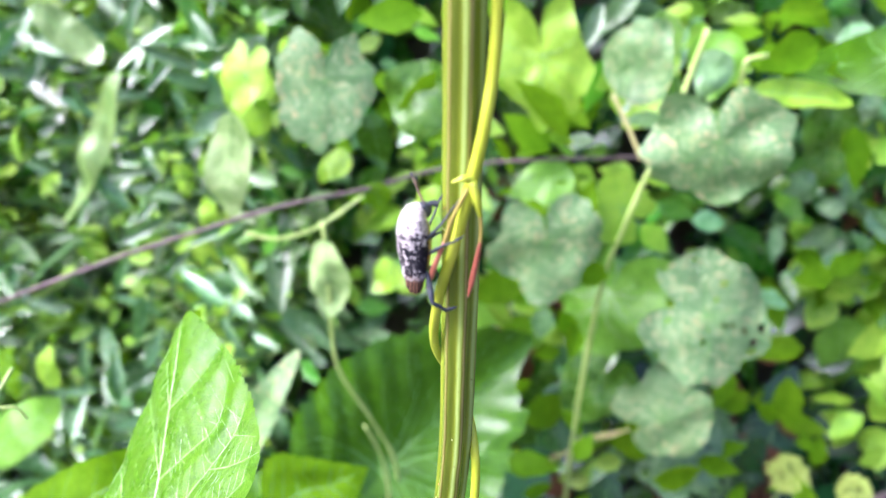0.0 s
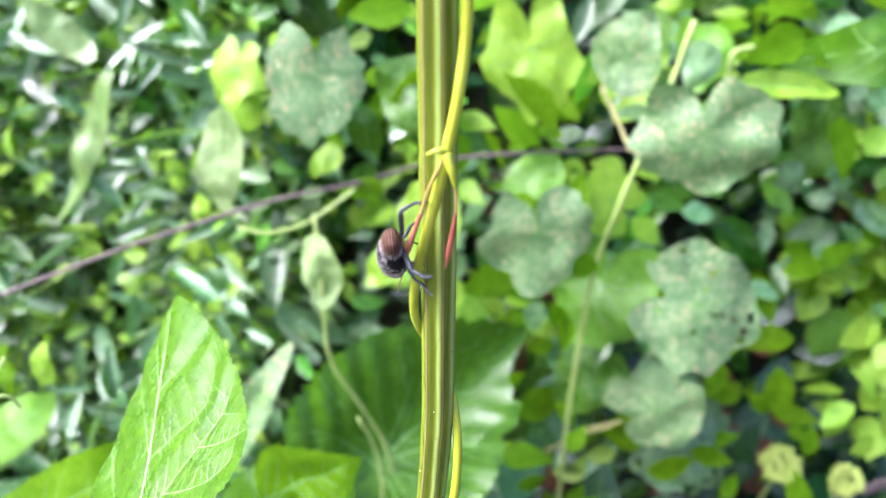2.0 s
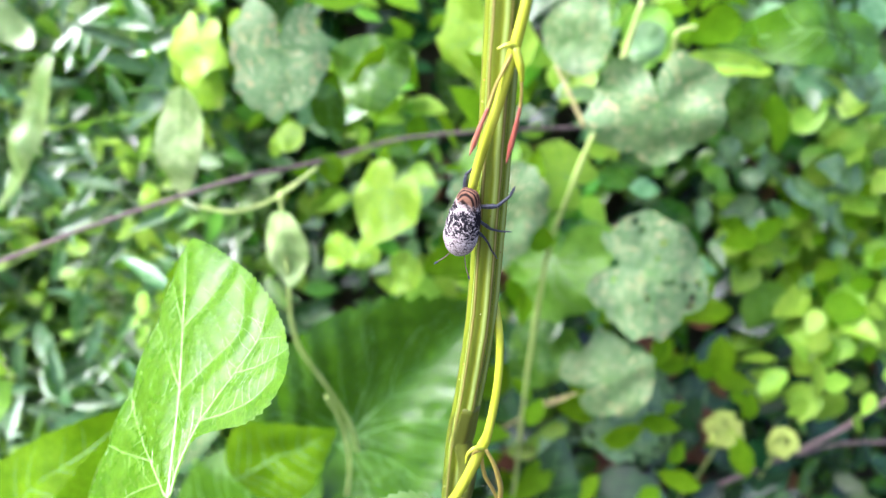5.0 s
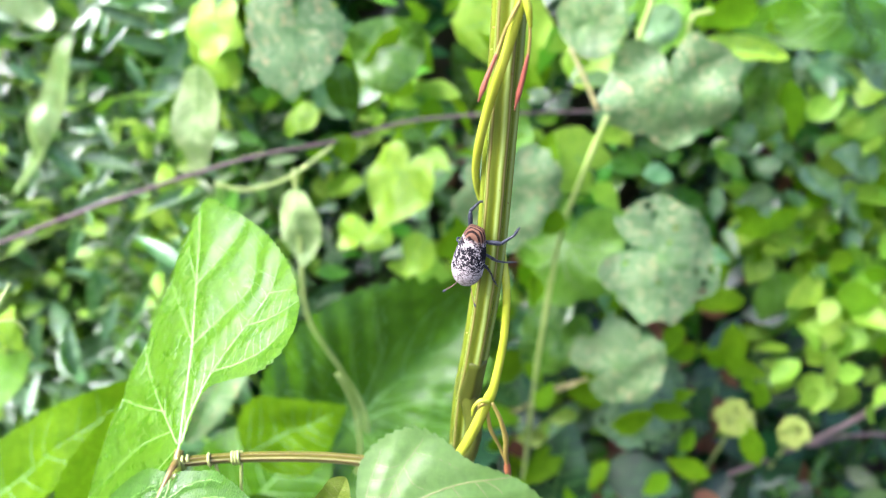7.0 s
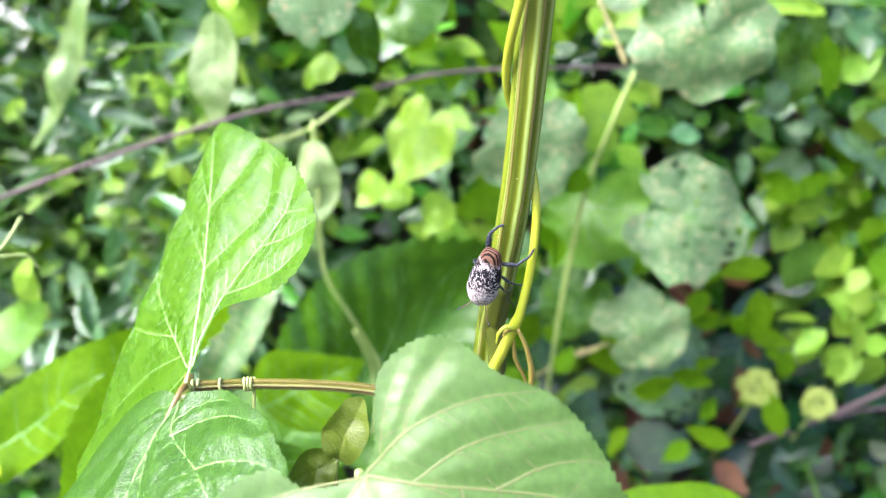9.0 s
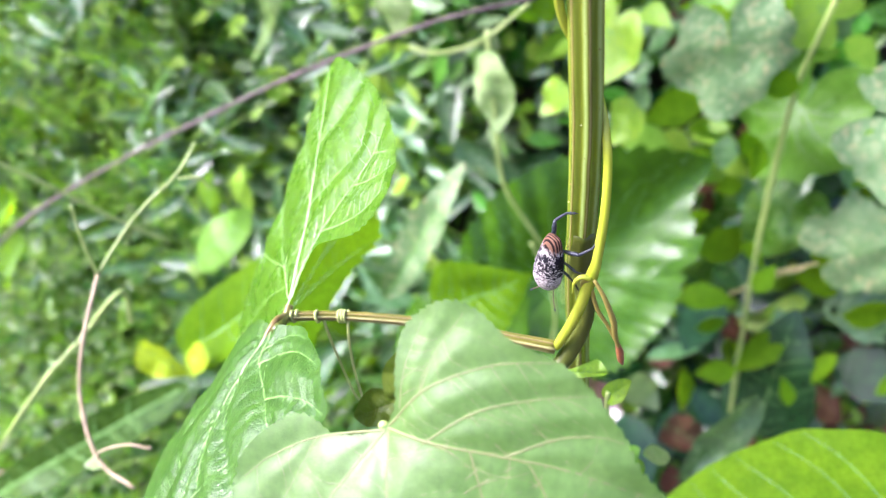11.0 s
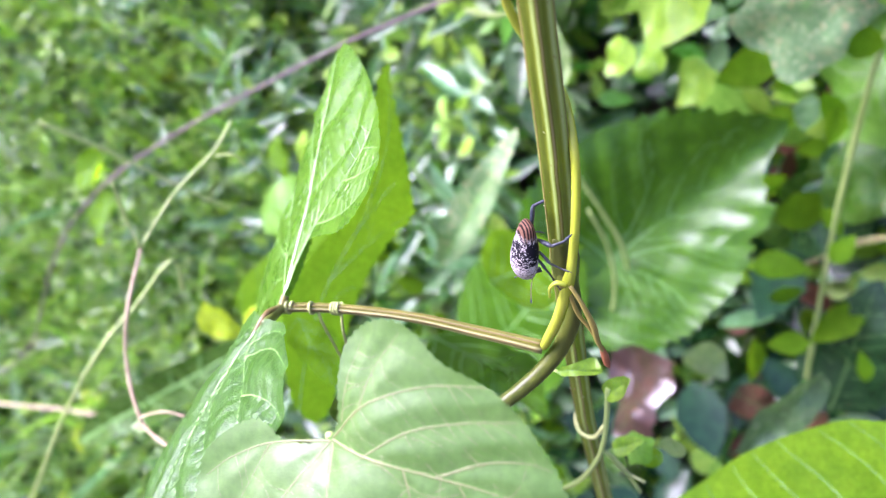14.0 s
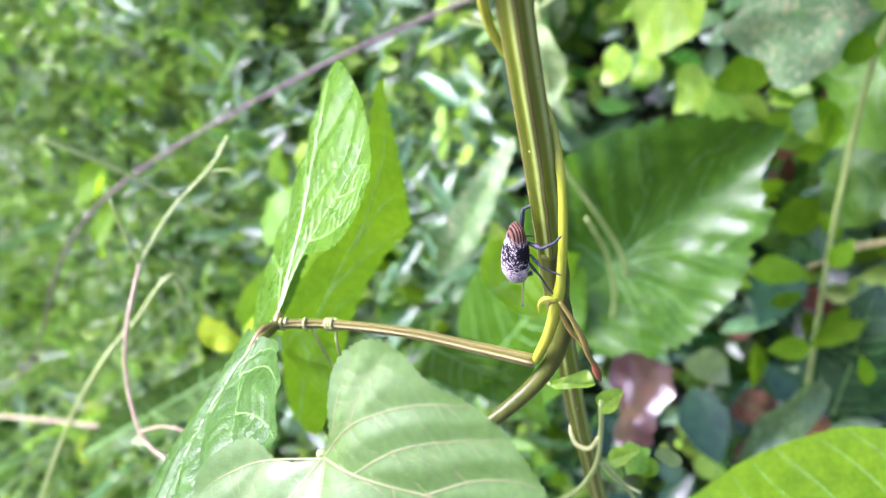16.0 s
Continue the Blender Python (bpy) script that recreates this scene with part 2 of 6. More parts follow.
M = {
    "near": leaf_material("young_leaf_upper", (0.050, 0.15, 0.001), (0.088, 0.21, 0.003), 0.26, 0.36, relief=0.2, cells=1300, net=0.2, spread=0.03, gloss=0.42, thru=(1.6, 1.6, 0.15), film=0.3),
    "near_dark": leaf_material("mature_leaf_upper", (0.025, 0.088, 0.003), (0.047, 0.130, 0.007), 0.30, 0.2, relief=0.3, cells=1300, net=0.25, spread=0.03, gloss=0.5, film=0.22),
    "under": leaf_material("leaf_underside", (0.090, 0.188, 0.032), (0.138, 0.248, 0.062), 0.36, 0.34, relief=0.12, cells=2000, film=0.12, spread=0.03, gloss=0.5, thru=(1.3, 1.4, 0.15)),
    "backlit": leaf_material("yellow_green_leaf", (0.10, 0.24, 0.001), (0.16, 0.33, 0.003), 0.5, 0.6, spread=0.1, gloss=0.08, thru=(1.7, 1.5, 0.1)),
    "olive": leaf_material("olive_green_leaf", (0.14, 0.29, 0.001), (0.20, 0.38, 0.002), 0.45, 0.74, spread=0.05, gloss=0.15, thru=(2.0, 1.95, 0.1)),
    "bronze": leaf_material("bronze_green_leaf", (0.10, 0.155, 0.012), (0.165, 0.22, 0.03), 0.35, 0.3, spread=0.1, gloss=0.4, cells=1500),
    "bright": leaf_material("bright_leaf", (0.20, 0.40, 0.015), (0.33, 0.54, 0.05), 0.35, 0.4, spread=0.2, gloss=0.4),
    "pale": leaf_material("pale_leaf", (0.22, 0.36, 0.11), (0.42, 0.54, 0.26), 0.28, 0.35, spread=0.35, gloss=0.6),
    "grey": leaf_material("grey_green_leaf", (0.072, 0.172, 0.052), (0.18, 0.30, 0.125), 0.42, 0.25, spots=(0.34, 0.29, 0.14), spread=0.15, gloss=0.4),
    "veined": leaf_material("veined_leaf", (0.11, 0.30, 0.02), (0.20, 0.43, 0.05), 0.3, 0.35, spread=0.25, gloss=0.4),
    "green": leaf_material("green_leaf", (0.036, 0.13, 0.006), (0.095, 0.24, 0.015), 0.26, 0.3, spread=0.45, gloss=0.6, film=0.35),
    "glossy": leaf_material("glossy_leaf", (0.032, 0.115, 0.001), (0.066, 0.185, 0.002), 0.2, 0.2, spread=0.2, relief=0.3, gloss=0.25, film=0.6),
    "wet": leaf_material("wet_leaf", (0.070, 0.17, 0.055), (0.17, 0.30, 0.125), 0.24, 0.25, spread=0.4, relief=0.3, gloss=0.6, film=0.75),
    # deep green taken almost to black: the shade of the gaps is in the colour
    "deep": leaf_material("deep_green_shade_leaf", (0.006, 0.034, 0.009), (0.020, 0.075, 0.02), 0.2, 0.12, spread=0.3, gloss=0.6),
    "purple": leaf_material("purple_brown_leaf", (0.028, 0.011, 0.009), (0.058, 0.026, 0.016), 0.34, 0.03, relief=0.3, gloss=1.0, thru=(1, 0.7, 0.5), film=1.0),
    "dead": leaf_material("dead_leaf", (0.09, 0.035, 0.015), (0.17, 0.075, 0.035), 0.6, 0.1, spread=0.3, thru=(1, 0.7, 0.4)),
    "grass": leaf_material("grass_blade", (0.14, 0.27, 0.05), (0.27, 0.42, 0.13), 0.34, 0.35, spread=0.4, gloss=0.5, film=0.5),
    "vein": plain_material("pale_vein", (0.14, 0.28, 0.055), (0.21, 0.37, 0.11), 0.3, 400, 0.1),
    "vein_under": plain_material("yellow_vein", (0.14, 0.165, 0.045), (0.19, 0.215, 0.07), 0.5, 400, 0.1),
    "vein_green": plain_material("green_vein", (0.10, 0.24, 0.04), (0.16, 0.32, 0.075), 0.4, 400, 0.1),
    "stem": stem_material("ridged_green_stem", (1, 1, 0.08), 6, 0.22, (0.70, 0.82, 0.62)),
    "twig": stem_material("ridged_side_stem", (0.08, 1, 1), 6, 0.38, (0.72, 0.62, 0.75)),
    "vine": plain_material("yellow_vine", (0.30, 0.36, 0.012), (0.45, 0.50, 0.045), 0.25, 400, 0.1),
    "curved": plain_material("olive_side_shoot", (0.05, 0.068, 0.006), (0.095, 0.112, 0.012), 0.38, 400, 0.2),
    "bud": plain_material("red_bud", (0.22, 0.035, 0.028), (0.38, 0.15, 0.085), 0.35, 700, 0.4),
    "budstalk": plain_material("tan_bud_stalk", (0.24, 0.19, 0.035), (0.36, 0.29, 0.06), 0.5, 500, 0.2),
    "tanstalk": plain_material("tan_leaf_stalk", (0.26, 0.24, 0.09), (0.36, 0.34, 0.14), 0.5, 300, 0.2),
    "redstalk": plain_material("reddish_leaf_stalk", (0.12, 0.085, 0.02), (0.19, 0.13, 0.04), 0.4, 500, 0.2),
    "yellow": leaf_material("yellow_leaf", (0.36, 0.52, 0.006), (0.46, 0.62, 0.012), 0.45, 0.45, spread=0.1, gloss=0.2, thru=(1.1, 1.1, 0.3)),
    "dry": plain_material("dry_brown_tip", (0.22, 0.06, 0.025), (0.36, 0.14, 0.05), 0.6, 700, 0.4),
    "tendril": plain_material("pale_tendril", (0.40, 0.45, 0.14), (0.54, 0.58, 0.22), 0.4, 500, 0.1),
    "greenvine": plain_material("green_vine", (0.24, 0.34, 0.07), (0.36, 0.46, 0.14), 0.45, 300, 0.2),
    "pinkvine": plain_material("pink_vine", (0.36, 0.26, 0.15), (0.44, 0.36, 0.22), 0.45, 300, 0.2),
    "bark": plain_material("purple_grey_bark", (0.075, 0.052, 0.05), (0.17, 0.125, 0.12), 0.75, 400, 0.6),
    "soil": plain_material("dark_soil", (0.012, 0.012, 0.008), (0.05, 0.04, 0.025), 0.9, 14, 0.8, stretch=(1, 1, 1)),
    "flower": plain_material("yellow_green_blossom", (0.28, 0.40, 0.05), (0.5, 0.58, 0.15), 0.6, 500, 0.3, stretch=(1, 1, 1)),
    "leg": plain_material("blue_black_shell", (0.008, 0.010, 0.015), (0.036, 0.042, 0.06), 0.42, 1800, 0.6, stretch=(1, 1, 1)),
    "antenna": plain_material("brown_antenna", (0.05, 0.025, 0.015), (0.2, 0.12, 0.08), 0.5, 2500, 0.3, stretch=(1, 1, 1)),
    "belly": plain_material("yellow_belly", (0.22, 0.16, 0.03), (0.4, 0.3, 0.06), 0.5, 900, 0.3, stretch=(1, 1, 1)),
}


# ---- shapes ----
def part(name, bm, mat, parent=None, label="", smooth=True):
    me = bpy.data.meshes.new(name)
    bm.to_mesh(me)
    bm.free()
    me.materials.append(mat)
    for f in me.polygons:
        f.use_smooth = smooth
    ob = new(name, me)
    if parent:
        ob.parent = parent
    if label:
        ob["label"] = label
    return ob


def spline(points, steps=8):
    """A smooth run of places through a few control points."""
    ps = [Vector(p) for p in points]
    ps = [2 * ps[0] - ps[1]] + ps + [2 * ps[-1] - ps[-2]]
    out = []
    for a, b, c, d in zip(ps, ps[1:], ps[2:], ps[3:]):
        for i in range(steps):
            t = i / steps
            out.append(0.5 * (2 * b + (c - a) * t + (2 * a - 5 * b + 4 * c - d) * t * t + (3 * b - a - 3 * c + d) * t ** 3))
    out.append(ps[-2])
    return out


def tube(points, radius, n=8, steps=8, ridges=0, depth=0.0, bm=None, knobs=None):
    """A round stalk along a smooth run. radius: one number, or one for each control point. Its UV runs round and along."""
    path = spline(points, steps)
    rad = [radius] * len(points) if isinstance(radius, (int, float)) else list(radius)
    rr = np.interp(np.linspace(0, len(rad) - 1, len(path)), range(len(rad)), rad)
    bm = bm or bmesh.new()
    uv = bm.loops.layers.uv.verify()
    side = None
    rings = []
    for i, p in enumerate(path):
        d = (path[min(i + 1, len(path) - 1)] - path[max(i - 1, 0)]).normalized()
        if side is None:
            side = d.orthogonal().normalized()
        side = (side - d * side.dot(d)).normalized()
        up = d.cross(side)
        r = float(rr[i]) * (1 + (knobs(i / (len(path) - 1)) if knobs else 0))
        ring = []
        for k in range(n):
            a = 2 * math.pi * k / n
            q = r * (1 + depth * math.cos(ridges * a)) if ridges else r
            ring.append(bm.verts.new(p + q * (math.cos(a) * side + math.sin(a) * up)))
        rings.append(ring)
    for i, (a, b) in enumerate(zip(rings, rings[1:])):
        for k in range(n):
            f = bm.faces.new((a[k], a[(k + 1) % n], b[(k + 1) % n], b[k]))
            for lp, (u, v) in zip(f.loops, ((k, i), (k + 1, i), (k + 1, i + 1), (k, i + 1))):
                lp[uv].uv = (u / n, v / len(rings))
    bm.faces.new(rings[0][::-1])
    bm.faces.new(rings[-1])
    return bm


HEART = ((0, 1.0), (0.06, 0.9), (0.14, 0.79), (0.28, 0.70), (0.45, 0.66), (0.62, 0.62), (0.78, 0.55), (0.9, 0.44), (0.97, 0.27), (1, 0.10))
# the two halves of a lopsided leaf, from tip to stalk
ANGLED_UPPER = ((0, 1.0), (0.05, 0.9), (0.136, 0.8), (0.23, 0.71), (0.4, 0.6), (0.6, 0.52), (0.8, 0.42), (0.94, 0.3), (1, 0.12))
ANGLED_LOWER = ((0, 1.0), (0.015, 0.9), (0.04, 0.79), (0.1, 0.76), (0.134, 0.79), (0.17, 0.67), (0.25, 0.6), (0.4, 0.52), (0.6, 0.46), (0.8, 0.4), (0.94, 0.28), (1, 0.12))
ROUND = ((0, 0.80), (0.2, 0.80), (0.4, 0.78), (0.6, 0.76), (0.8, 0.68), (0.92, 0.52), (0.98, 0.3), (1, 0.14))


def outline(kind, width, teeth, seed, skew=0.28, point=0.3):
    """The edge of a leaf of length 1 whose stalk joins at (0, 0) and whose tip is at (0, 1)."""
    def edge(a):
        s = abs(a) / math.pi
        tooth = 1 + teeth * (abs((s * 26) % 1 - 0.5) - 0.25)
        jag = 1 + 0.05 * noise.noise((3 * math.cos(a) + seed, 3 * math.sin(a), seed * 0.7))
        if kind == "ovate":
            x = math.sin(a) * width * 0.5 * (1 - skew * math.cos(a)) * (1 - point * max(0, math.cos(a)) ** 2) * tooth * jag
            y = 0.5 + 0.5 * math.cos(a) * (1 + 0.04 * math.cos(a) ** 9)
            return x, y
        if kind == "long":
            return math.sin(a) * width * 0.5 * tooth * jag * (1 - 0.15 * math.cos(a)), 0.5 + 0.5 * math.cos(a)
        table = ROUND if kind == "lobed" else (ANGLED_LOWER if a > 0 else ANGLED_UPPER) if kind == "angled" else HEART
        r = float(np.interp(s, [t[0] for t in table], [t[1] for t in table])) * tooth * jag
        if kind == "lobed":
            r *= 1 + 0.06 * math.cos(5 * a) + 0.26 * noise.noise((2.2 * math.cos(a), 2.2 * math.sin(a), seed)) + 0.10 * noise.noise((7 * math.cos(a), 7 * math.sin(a), seed))
        return math.sin(a) * r * width, math.cos(a) * r
    return edge


def leaf(name, label, kind, base, tip, face, mat, width=1.0, fold=(0, 0), cup=0.1, droop=0.0, ripple=0.03, teeth=0.0, rings=7, around=44,
         veins="vein_green", vein=0.009, branches=0, stalk=None, stalk_mat="greenvine", stalk_r=0.0008, quilt=0.0, thick=0.0, holes=0, skew=0.28, point=0.3, category="leaf", group=""):
    """One leaf from the stalk's end to its tip, facing that way: blade, raised veins and stalk."""
    base, tip = Vector(base), Vector(tip)
    length = (tip - base).length
    seed = (base.x * 913 + base.z * 531 + base.y * 277) % 50
    edge = outline(kind, width, teeth, seed, skew, point)
    yv = (tip - base).normalized()
    zv = Vector(face)
    zv = (zv - yv * zv.dot(yv)).normalized()
    xv = yv.cross(zv)
    m = Matrix.Translation(base) @ Matrix((xv, yv, zv)).transposed().to_4x4()
    thing = new(name)
    thing.matrix_world = m
    tagged(thing, label, category, group)
    centre = (0, 0.42) if kind in ("ovate", "long") else (0, 0)

    def surface(x, y, lift=0.0):
        z = -cup * (x * x + 0.5 * y * y) - droop * y * abs(y)
        z += ripple * noise.noise((2.2 * x + seed, 2.2 * y, seed)) * (0.4 + math.hypot(x, y)) * 3.4 + 0.5 * ripple * noise.noise((6 * x, 6 * y + seed, seed))
        if quilt:
            z += quilt * abs(math.sin(20 * (y - 0.6 * abs(x)))) * min(1, 4 * abs(x))
        z += lift
        ang = radians(fold[0] if x < 0 else fold[1])
        side = -1 if x < 0 else 1
        r = abs(x)
        return Vector((side * (r * math.cos(ang) - z * math.sin(ang) * min(1, r * 8)), y, r * math.sin(ang) + z * math.cos(ang))) * length

    bm = bmesh.new()
    grid = []
    mid = bm.verts.new(surface(*centre))
    for i in range(1, rings + 1):
        row = []
        for k in range(around):
            ex, ey = edge(-math.pi + 2 * math.pi * (k + 0.5) / around)
            f = (i / rings) ** 0.85
            row.append(bm.verts.new(surface(centre[0] + (ex - centre[0]) * f, centre[1] + (ey - centre[1]) * f)))
        grid.append(row)
    rnd = random.Random(int(seed * 1000))
    for k in range(around):
        j = (k + 1) % around
        if kind in ("heart", "lobed", "angled") and k == around - 1:
            continue
        bm.faces.new((mid, grid[0][j], grid[0][k]))
        for a, b in zip(grid, grid[1:]):
            if holes and rnd.random() < holes:
                continue
            bm.faces.new((a[k], a[j], b[j], b[k]))
    blade = part("blade", bm, M[mat], thing)
    if thick:
        s = blade.modifiers.new("thickness", "SOLIDIFY")
        s.thickness, s.offset = thick, -1
    if veins:
        lines = []
        rim = [edge(-math.pi + 2 * math.pi * (k + 0.5) / 120) for k in range(120)]

        def reach(x, y, dx, dy):
            """How far it is from a place on the blade to its edge, that way."""
            best = 0.03
            for ex, ey in rim:
                along, off = (ex - x) * dx + (ey - y) * dy, abs((ex - x) * dy - (ey - y) * dx)
                if off < 0.05 and along > best:
                    best = along
            return best
        if kind in ("ovate", "long"):
            lines.append(([(0, t) for t in np.linspace(0, 0.97, 14)], 1.0))
            for s in (-1, 1):
                ribs = []
                for i, y in enumerate(np.arange(0.03, 0.86, 0.125)):
                    y += 0.02 * math.sin(i * 2.7 + s + seed)
                    dx, dy = 0.8, 0.6
                    r = reach(0, y, s * dx, dy) * 0.95
                    run = [(s * dx * r * t * (1 - 0.06 * t), y + r * dy * (0.8 * t + 0.2 * t * t) + 0.012 * math.sin(4 * t + i + s)) for t in np.linspace(0, 1, 10)]
                    ribs.append(run)
                    lines.append((run, 0.5))
                if branches:
                    for low, high in zip(ribs, ribs[1:]):
                        for k in range(2, 9):
                            (x1, y1), (x2, y2) = low[k], high[max(1, k - 1)]
                            sway = 0.012 * math.sin(k * 2.3 + y1 * 9)
                            lines.append(([(x1 + (x2 - x1) * t + sway * math.sin(math.pi * t), y1 + (y2 - y1) * t) for t in np.linspace(0.02, 0.97, 5)], 0.2))
        else:
            rays = (0, 0.62, -0.62, 1.25, -1.25, 1.95, -1.95)
            for a in rays:
                dx, dy = math.sin(a), math.cos(a)
                r = reach(0, 0.01, dx, dy) * 0.95
                bow = -0.1 * r * (1 if a > 0 else -1) if a else 0
                run = [(dx * r * t + bow * dy * math.sin(math.pi * t), dy * r * t - bow * dx * math.sin(math.pi * t)) for t in np.linspace(0, 1, 12)]
                lines.append((run, 0.8))
                twigs = {-1: [], 1: []}
                for b in range(branches):
                    px, py = run[round((0.2 + 0.72 * b / branches) * 11)]
                    for s in ((-1, 1) if a == 0 else (1 if a > 0 else -1,)):
                        d = a + s * 0.72
                        q = min(reach(px, py, math.sin(d - s * 0.2), math.cos(d - s * 0.2)) * 0.93, 0.42)
                        twig = [(px + math.sin(d - s * 0.3 * k) * q * k, py + math.cos(d - s * 0.3 * k) * q * k) for k in np.linspace(0, 1, 8)]
                        twigs[s].append(twig)
                        lines.append((twig, 0.42))
                if branches >= 4:
                    for side in twigs.values():
                        for low, high in zip(side, side[1:]):
                            for k in range(2, 8):
                                (x1, y1), (x2, y2) = low[k], high[k - 1]
                                lines.append(([(x1 + (x2 - x1) * t + 0.01 * math.sin(math.pi * t), y1 + (y2 - y1) * t) for t in np.linspace(0.02, 0.97, 4)], 0.15))

        def inside(x, y):
            hit = False
            for (x1, y1), (x2, y2) in zip(rim, rim[1:] + rim[:1]):
                if (y1 > y) != (y2 > y) and x < (x2 - x1) * (y - y1) / (y2 - y1) + x1:
                    hit = not hit
            return hit

        def ridge(vb, run, w):
            last = None
            stop = next((i for i, (x, y) in enumerate(run) if i > (6 if w > 0.7 else 0) and not inside(x * 1.03, y + 0.02 * (y - 0.4))), len(run))
            run = run[:stop]
            for i, (x, y) in enumerate(run):
                x2, y2 = run[min(i + 1, len(run) - 1)]
                x1, y1 = run[max(i - 1, 0)]
                d = math.hypot(x2 - x1, y2 - y1) or 1
                half = vein * w * (1.1 - 0.8 * i / len(run))
                nx, ny = -(y2 - y1) / d * half, (x2 - x1) / d * half
                cur = [vb.verts.new(surface(x + nx, y + ny, -half * 0.15)), vb.verts.new(surface(x, y, half * 0.7 + 0.0005)), vb.verts.new(surface(x - nx, y - ny, -half * 0.15))]
                if last:
                    vb.faces.new((last[0], last[1], cur[1], cur[0]))
                    vb.faces.new((last[1], last[2], cur[2], cur[1]))
                last = cur
        net = bmesh.new()
        for run, w in lines:
            ridge(net, run, w)
        if net.verts:
            tagged(part("venation", net, M[veins], thing, "fine raised pale leaf veins"), kind="stuff")
        else:
            net.free()
    if stalk:
        inv = m.inverted()
        part("stalk", tube([inv @ Vector(p) for p in [tuple(base)] + list(stalk)], stalk_r, 7, 5), M[stalk_mat], thing, "slender leaf stalk")
    return thing


def vine(name, label, points, radius, mat, n=8, steps=8, category="vine", nodes=0.0, group=""):
    """A stalk that is a thing of its own, from control points in the world."""
    base = Vector(points[0])
    thing = new(name)
    thing.location = base
    tagged(thing, label, category, group)
    bump = (lambda t: nodes * max(0, math.sin(t * 18) - 0.85) * 5) if nodes else None
    part("stalk", tube([Vector(p) - base for p in points], radius, n, steps, knobs=bump), M[mat], thing)
    return thing


# ---- ground and bank ----
def bank_y(x, z):
    """How far back the face of the bank lies at a place along it and a height."""
    far = 0.5 - 0.5 * math.tanh((x + 0.16) * 6.5)
    right = max(0.0, x - 0.15)
    toe = max(0.0, 0.5 - z)
    return 0.56 + 0.26 * far + 0.25 * min(right, 0.5) + 0.22 * z - (0.3 + 0.6 * far) * toe * (0.5 + toe) + 0.05 * noise.noise((x * 5, z * 5, 3.0))


def ground():
    xs = [-60, -15, -5, -2.5] + [-1.8 + 0.06 * i for i in range(55)] + [2.5, 5, 15, 60]
    rows = [("y", v) for v in (-60, -15, -5, -2, -0.8, -0.3, 0.0, 0.2, 0.35)] + [("z", 0.05 * i) for i in range(27)] + [("t", v) for v in (0.2, 0.8, 2, 6, 20, 60)]
    bm = bmesh.new()
    grid = []
    for how, v in rows:
        row = []
        for x in xs:
            n = noise.noise((x * 3, v * 4, 0.5))
            if how == "y":
                p = (x, v, 0.02 * n)
            elif how == "z":
                p = (x, bank_y(x, v), v + 0.02 * n)
            else:
                p = (x, bank_y(x, 1.3) + v, 1.32 + 0.03 * n)
            row.append(bm.verts.new(p))
        grid.append(row)
    for a, b in zip(grid, grid[1:]):
        for i in range(len(xs) - 1):
            bm.faces.new((a[i], a[i + 1], b[i + 1], b[i]))
    bmesh.ops.recalc_face_normals(bm, faces=bm.faces)
    g = part("ground", bm, M["soil"])
    tagged(g, "dark damp soil bank under the creepers", "ground", kind="structure")


ground()

# ---- the climbing plant that the beetle sits on ----
STEM = [(0.004, 0.100, 1.02), (0.0032, 0.107, 0.93), (0.003, 0.109, 0.86), (0.0025, 0.111, 0.80), (0.001, 0.1145, 0.77), (-0.0005, 0.118, 0.75),
        (-0.0015, 0.122, 0.705), (-0.001, 0.124, 0.68), (0.001, 0.128, 0.63), (0.004, 0.16, 0.45), (0.02, 0.22, 0.2), (0.03, 0.25, -0.02)]
stem = new("climbing_plant")
stem.location = STEM[-1]
tagged(stem, "upright ridged olive-green climber with tan stripes", "plant")
off = Vector(STEM[-1])
part("stalk", tube([Vector(p) - off for p in STEM], [0.0029, 0.0029, 0.0029, 0.0029, 0.0029, 0.0028, 0.0025, 0.0024, 0.0023, 0.0023, 0.0025, 0.003], 96, 10, 6, 0.10), M["stem"], stem)
# side shoot that bends away from the joint
part("side_shoot", tube([Vector(p) - off for p in ((0.0, 0.1165, 0.757), (0.0012, 0.113, 0.745), (-0.004, 0.108, 0.734), (-0.017, 0.1, 0.724), (-0.032, 0.093, 0.716), (-0.05, 0.088, 0.70))],
                        [0.0022, 0.0022, 0.0019, 0.0017, 0.0015, 0.0013], 14, 8), M["curved"], stem, "smooth olive side shoot bending off the joint")
part("joint", tube([Vector(p) - off for p in ((0.0012, 0.1143, 0.768), (0.0002, 0.1165, 0.758), (-0.0003, 0.1178, 0.751))], [0.0026, 0.0031, 0.0026], 24, 6, 7, 0.06), M["curved"], stem, "swollen brownish stem joint")
dots = random.Random(4)
for i in range(34):
    t = dots.random() * 0.16
    z = 0.70 + t
    ax = np.interp(z, [p[2] for p in STEM[::-1]], [p[0] for p in STEM[::-1]])
    ay = np.interp(z, [p[2] for p in STEM[::-1]], [p[1] for p in STEM[::-1]])
    a = dots.uniform(math.pi * 1.0, math.pi * 2.0)
    bm = bmesh.new()
    bmesh.ops.create_icosphere(bm, subdivisions=1, radius=0.00016)
    w = part("wart", bm, M["dry" if i % 3 else "tendril"], stem)
    w.location = Vector((ax + 0.00285 * math.cos(a), ay + 0.00285 * math.sin(a), z)) - off

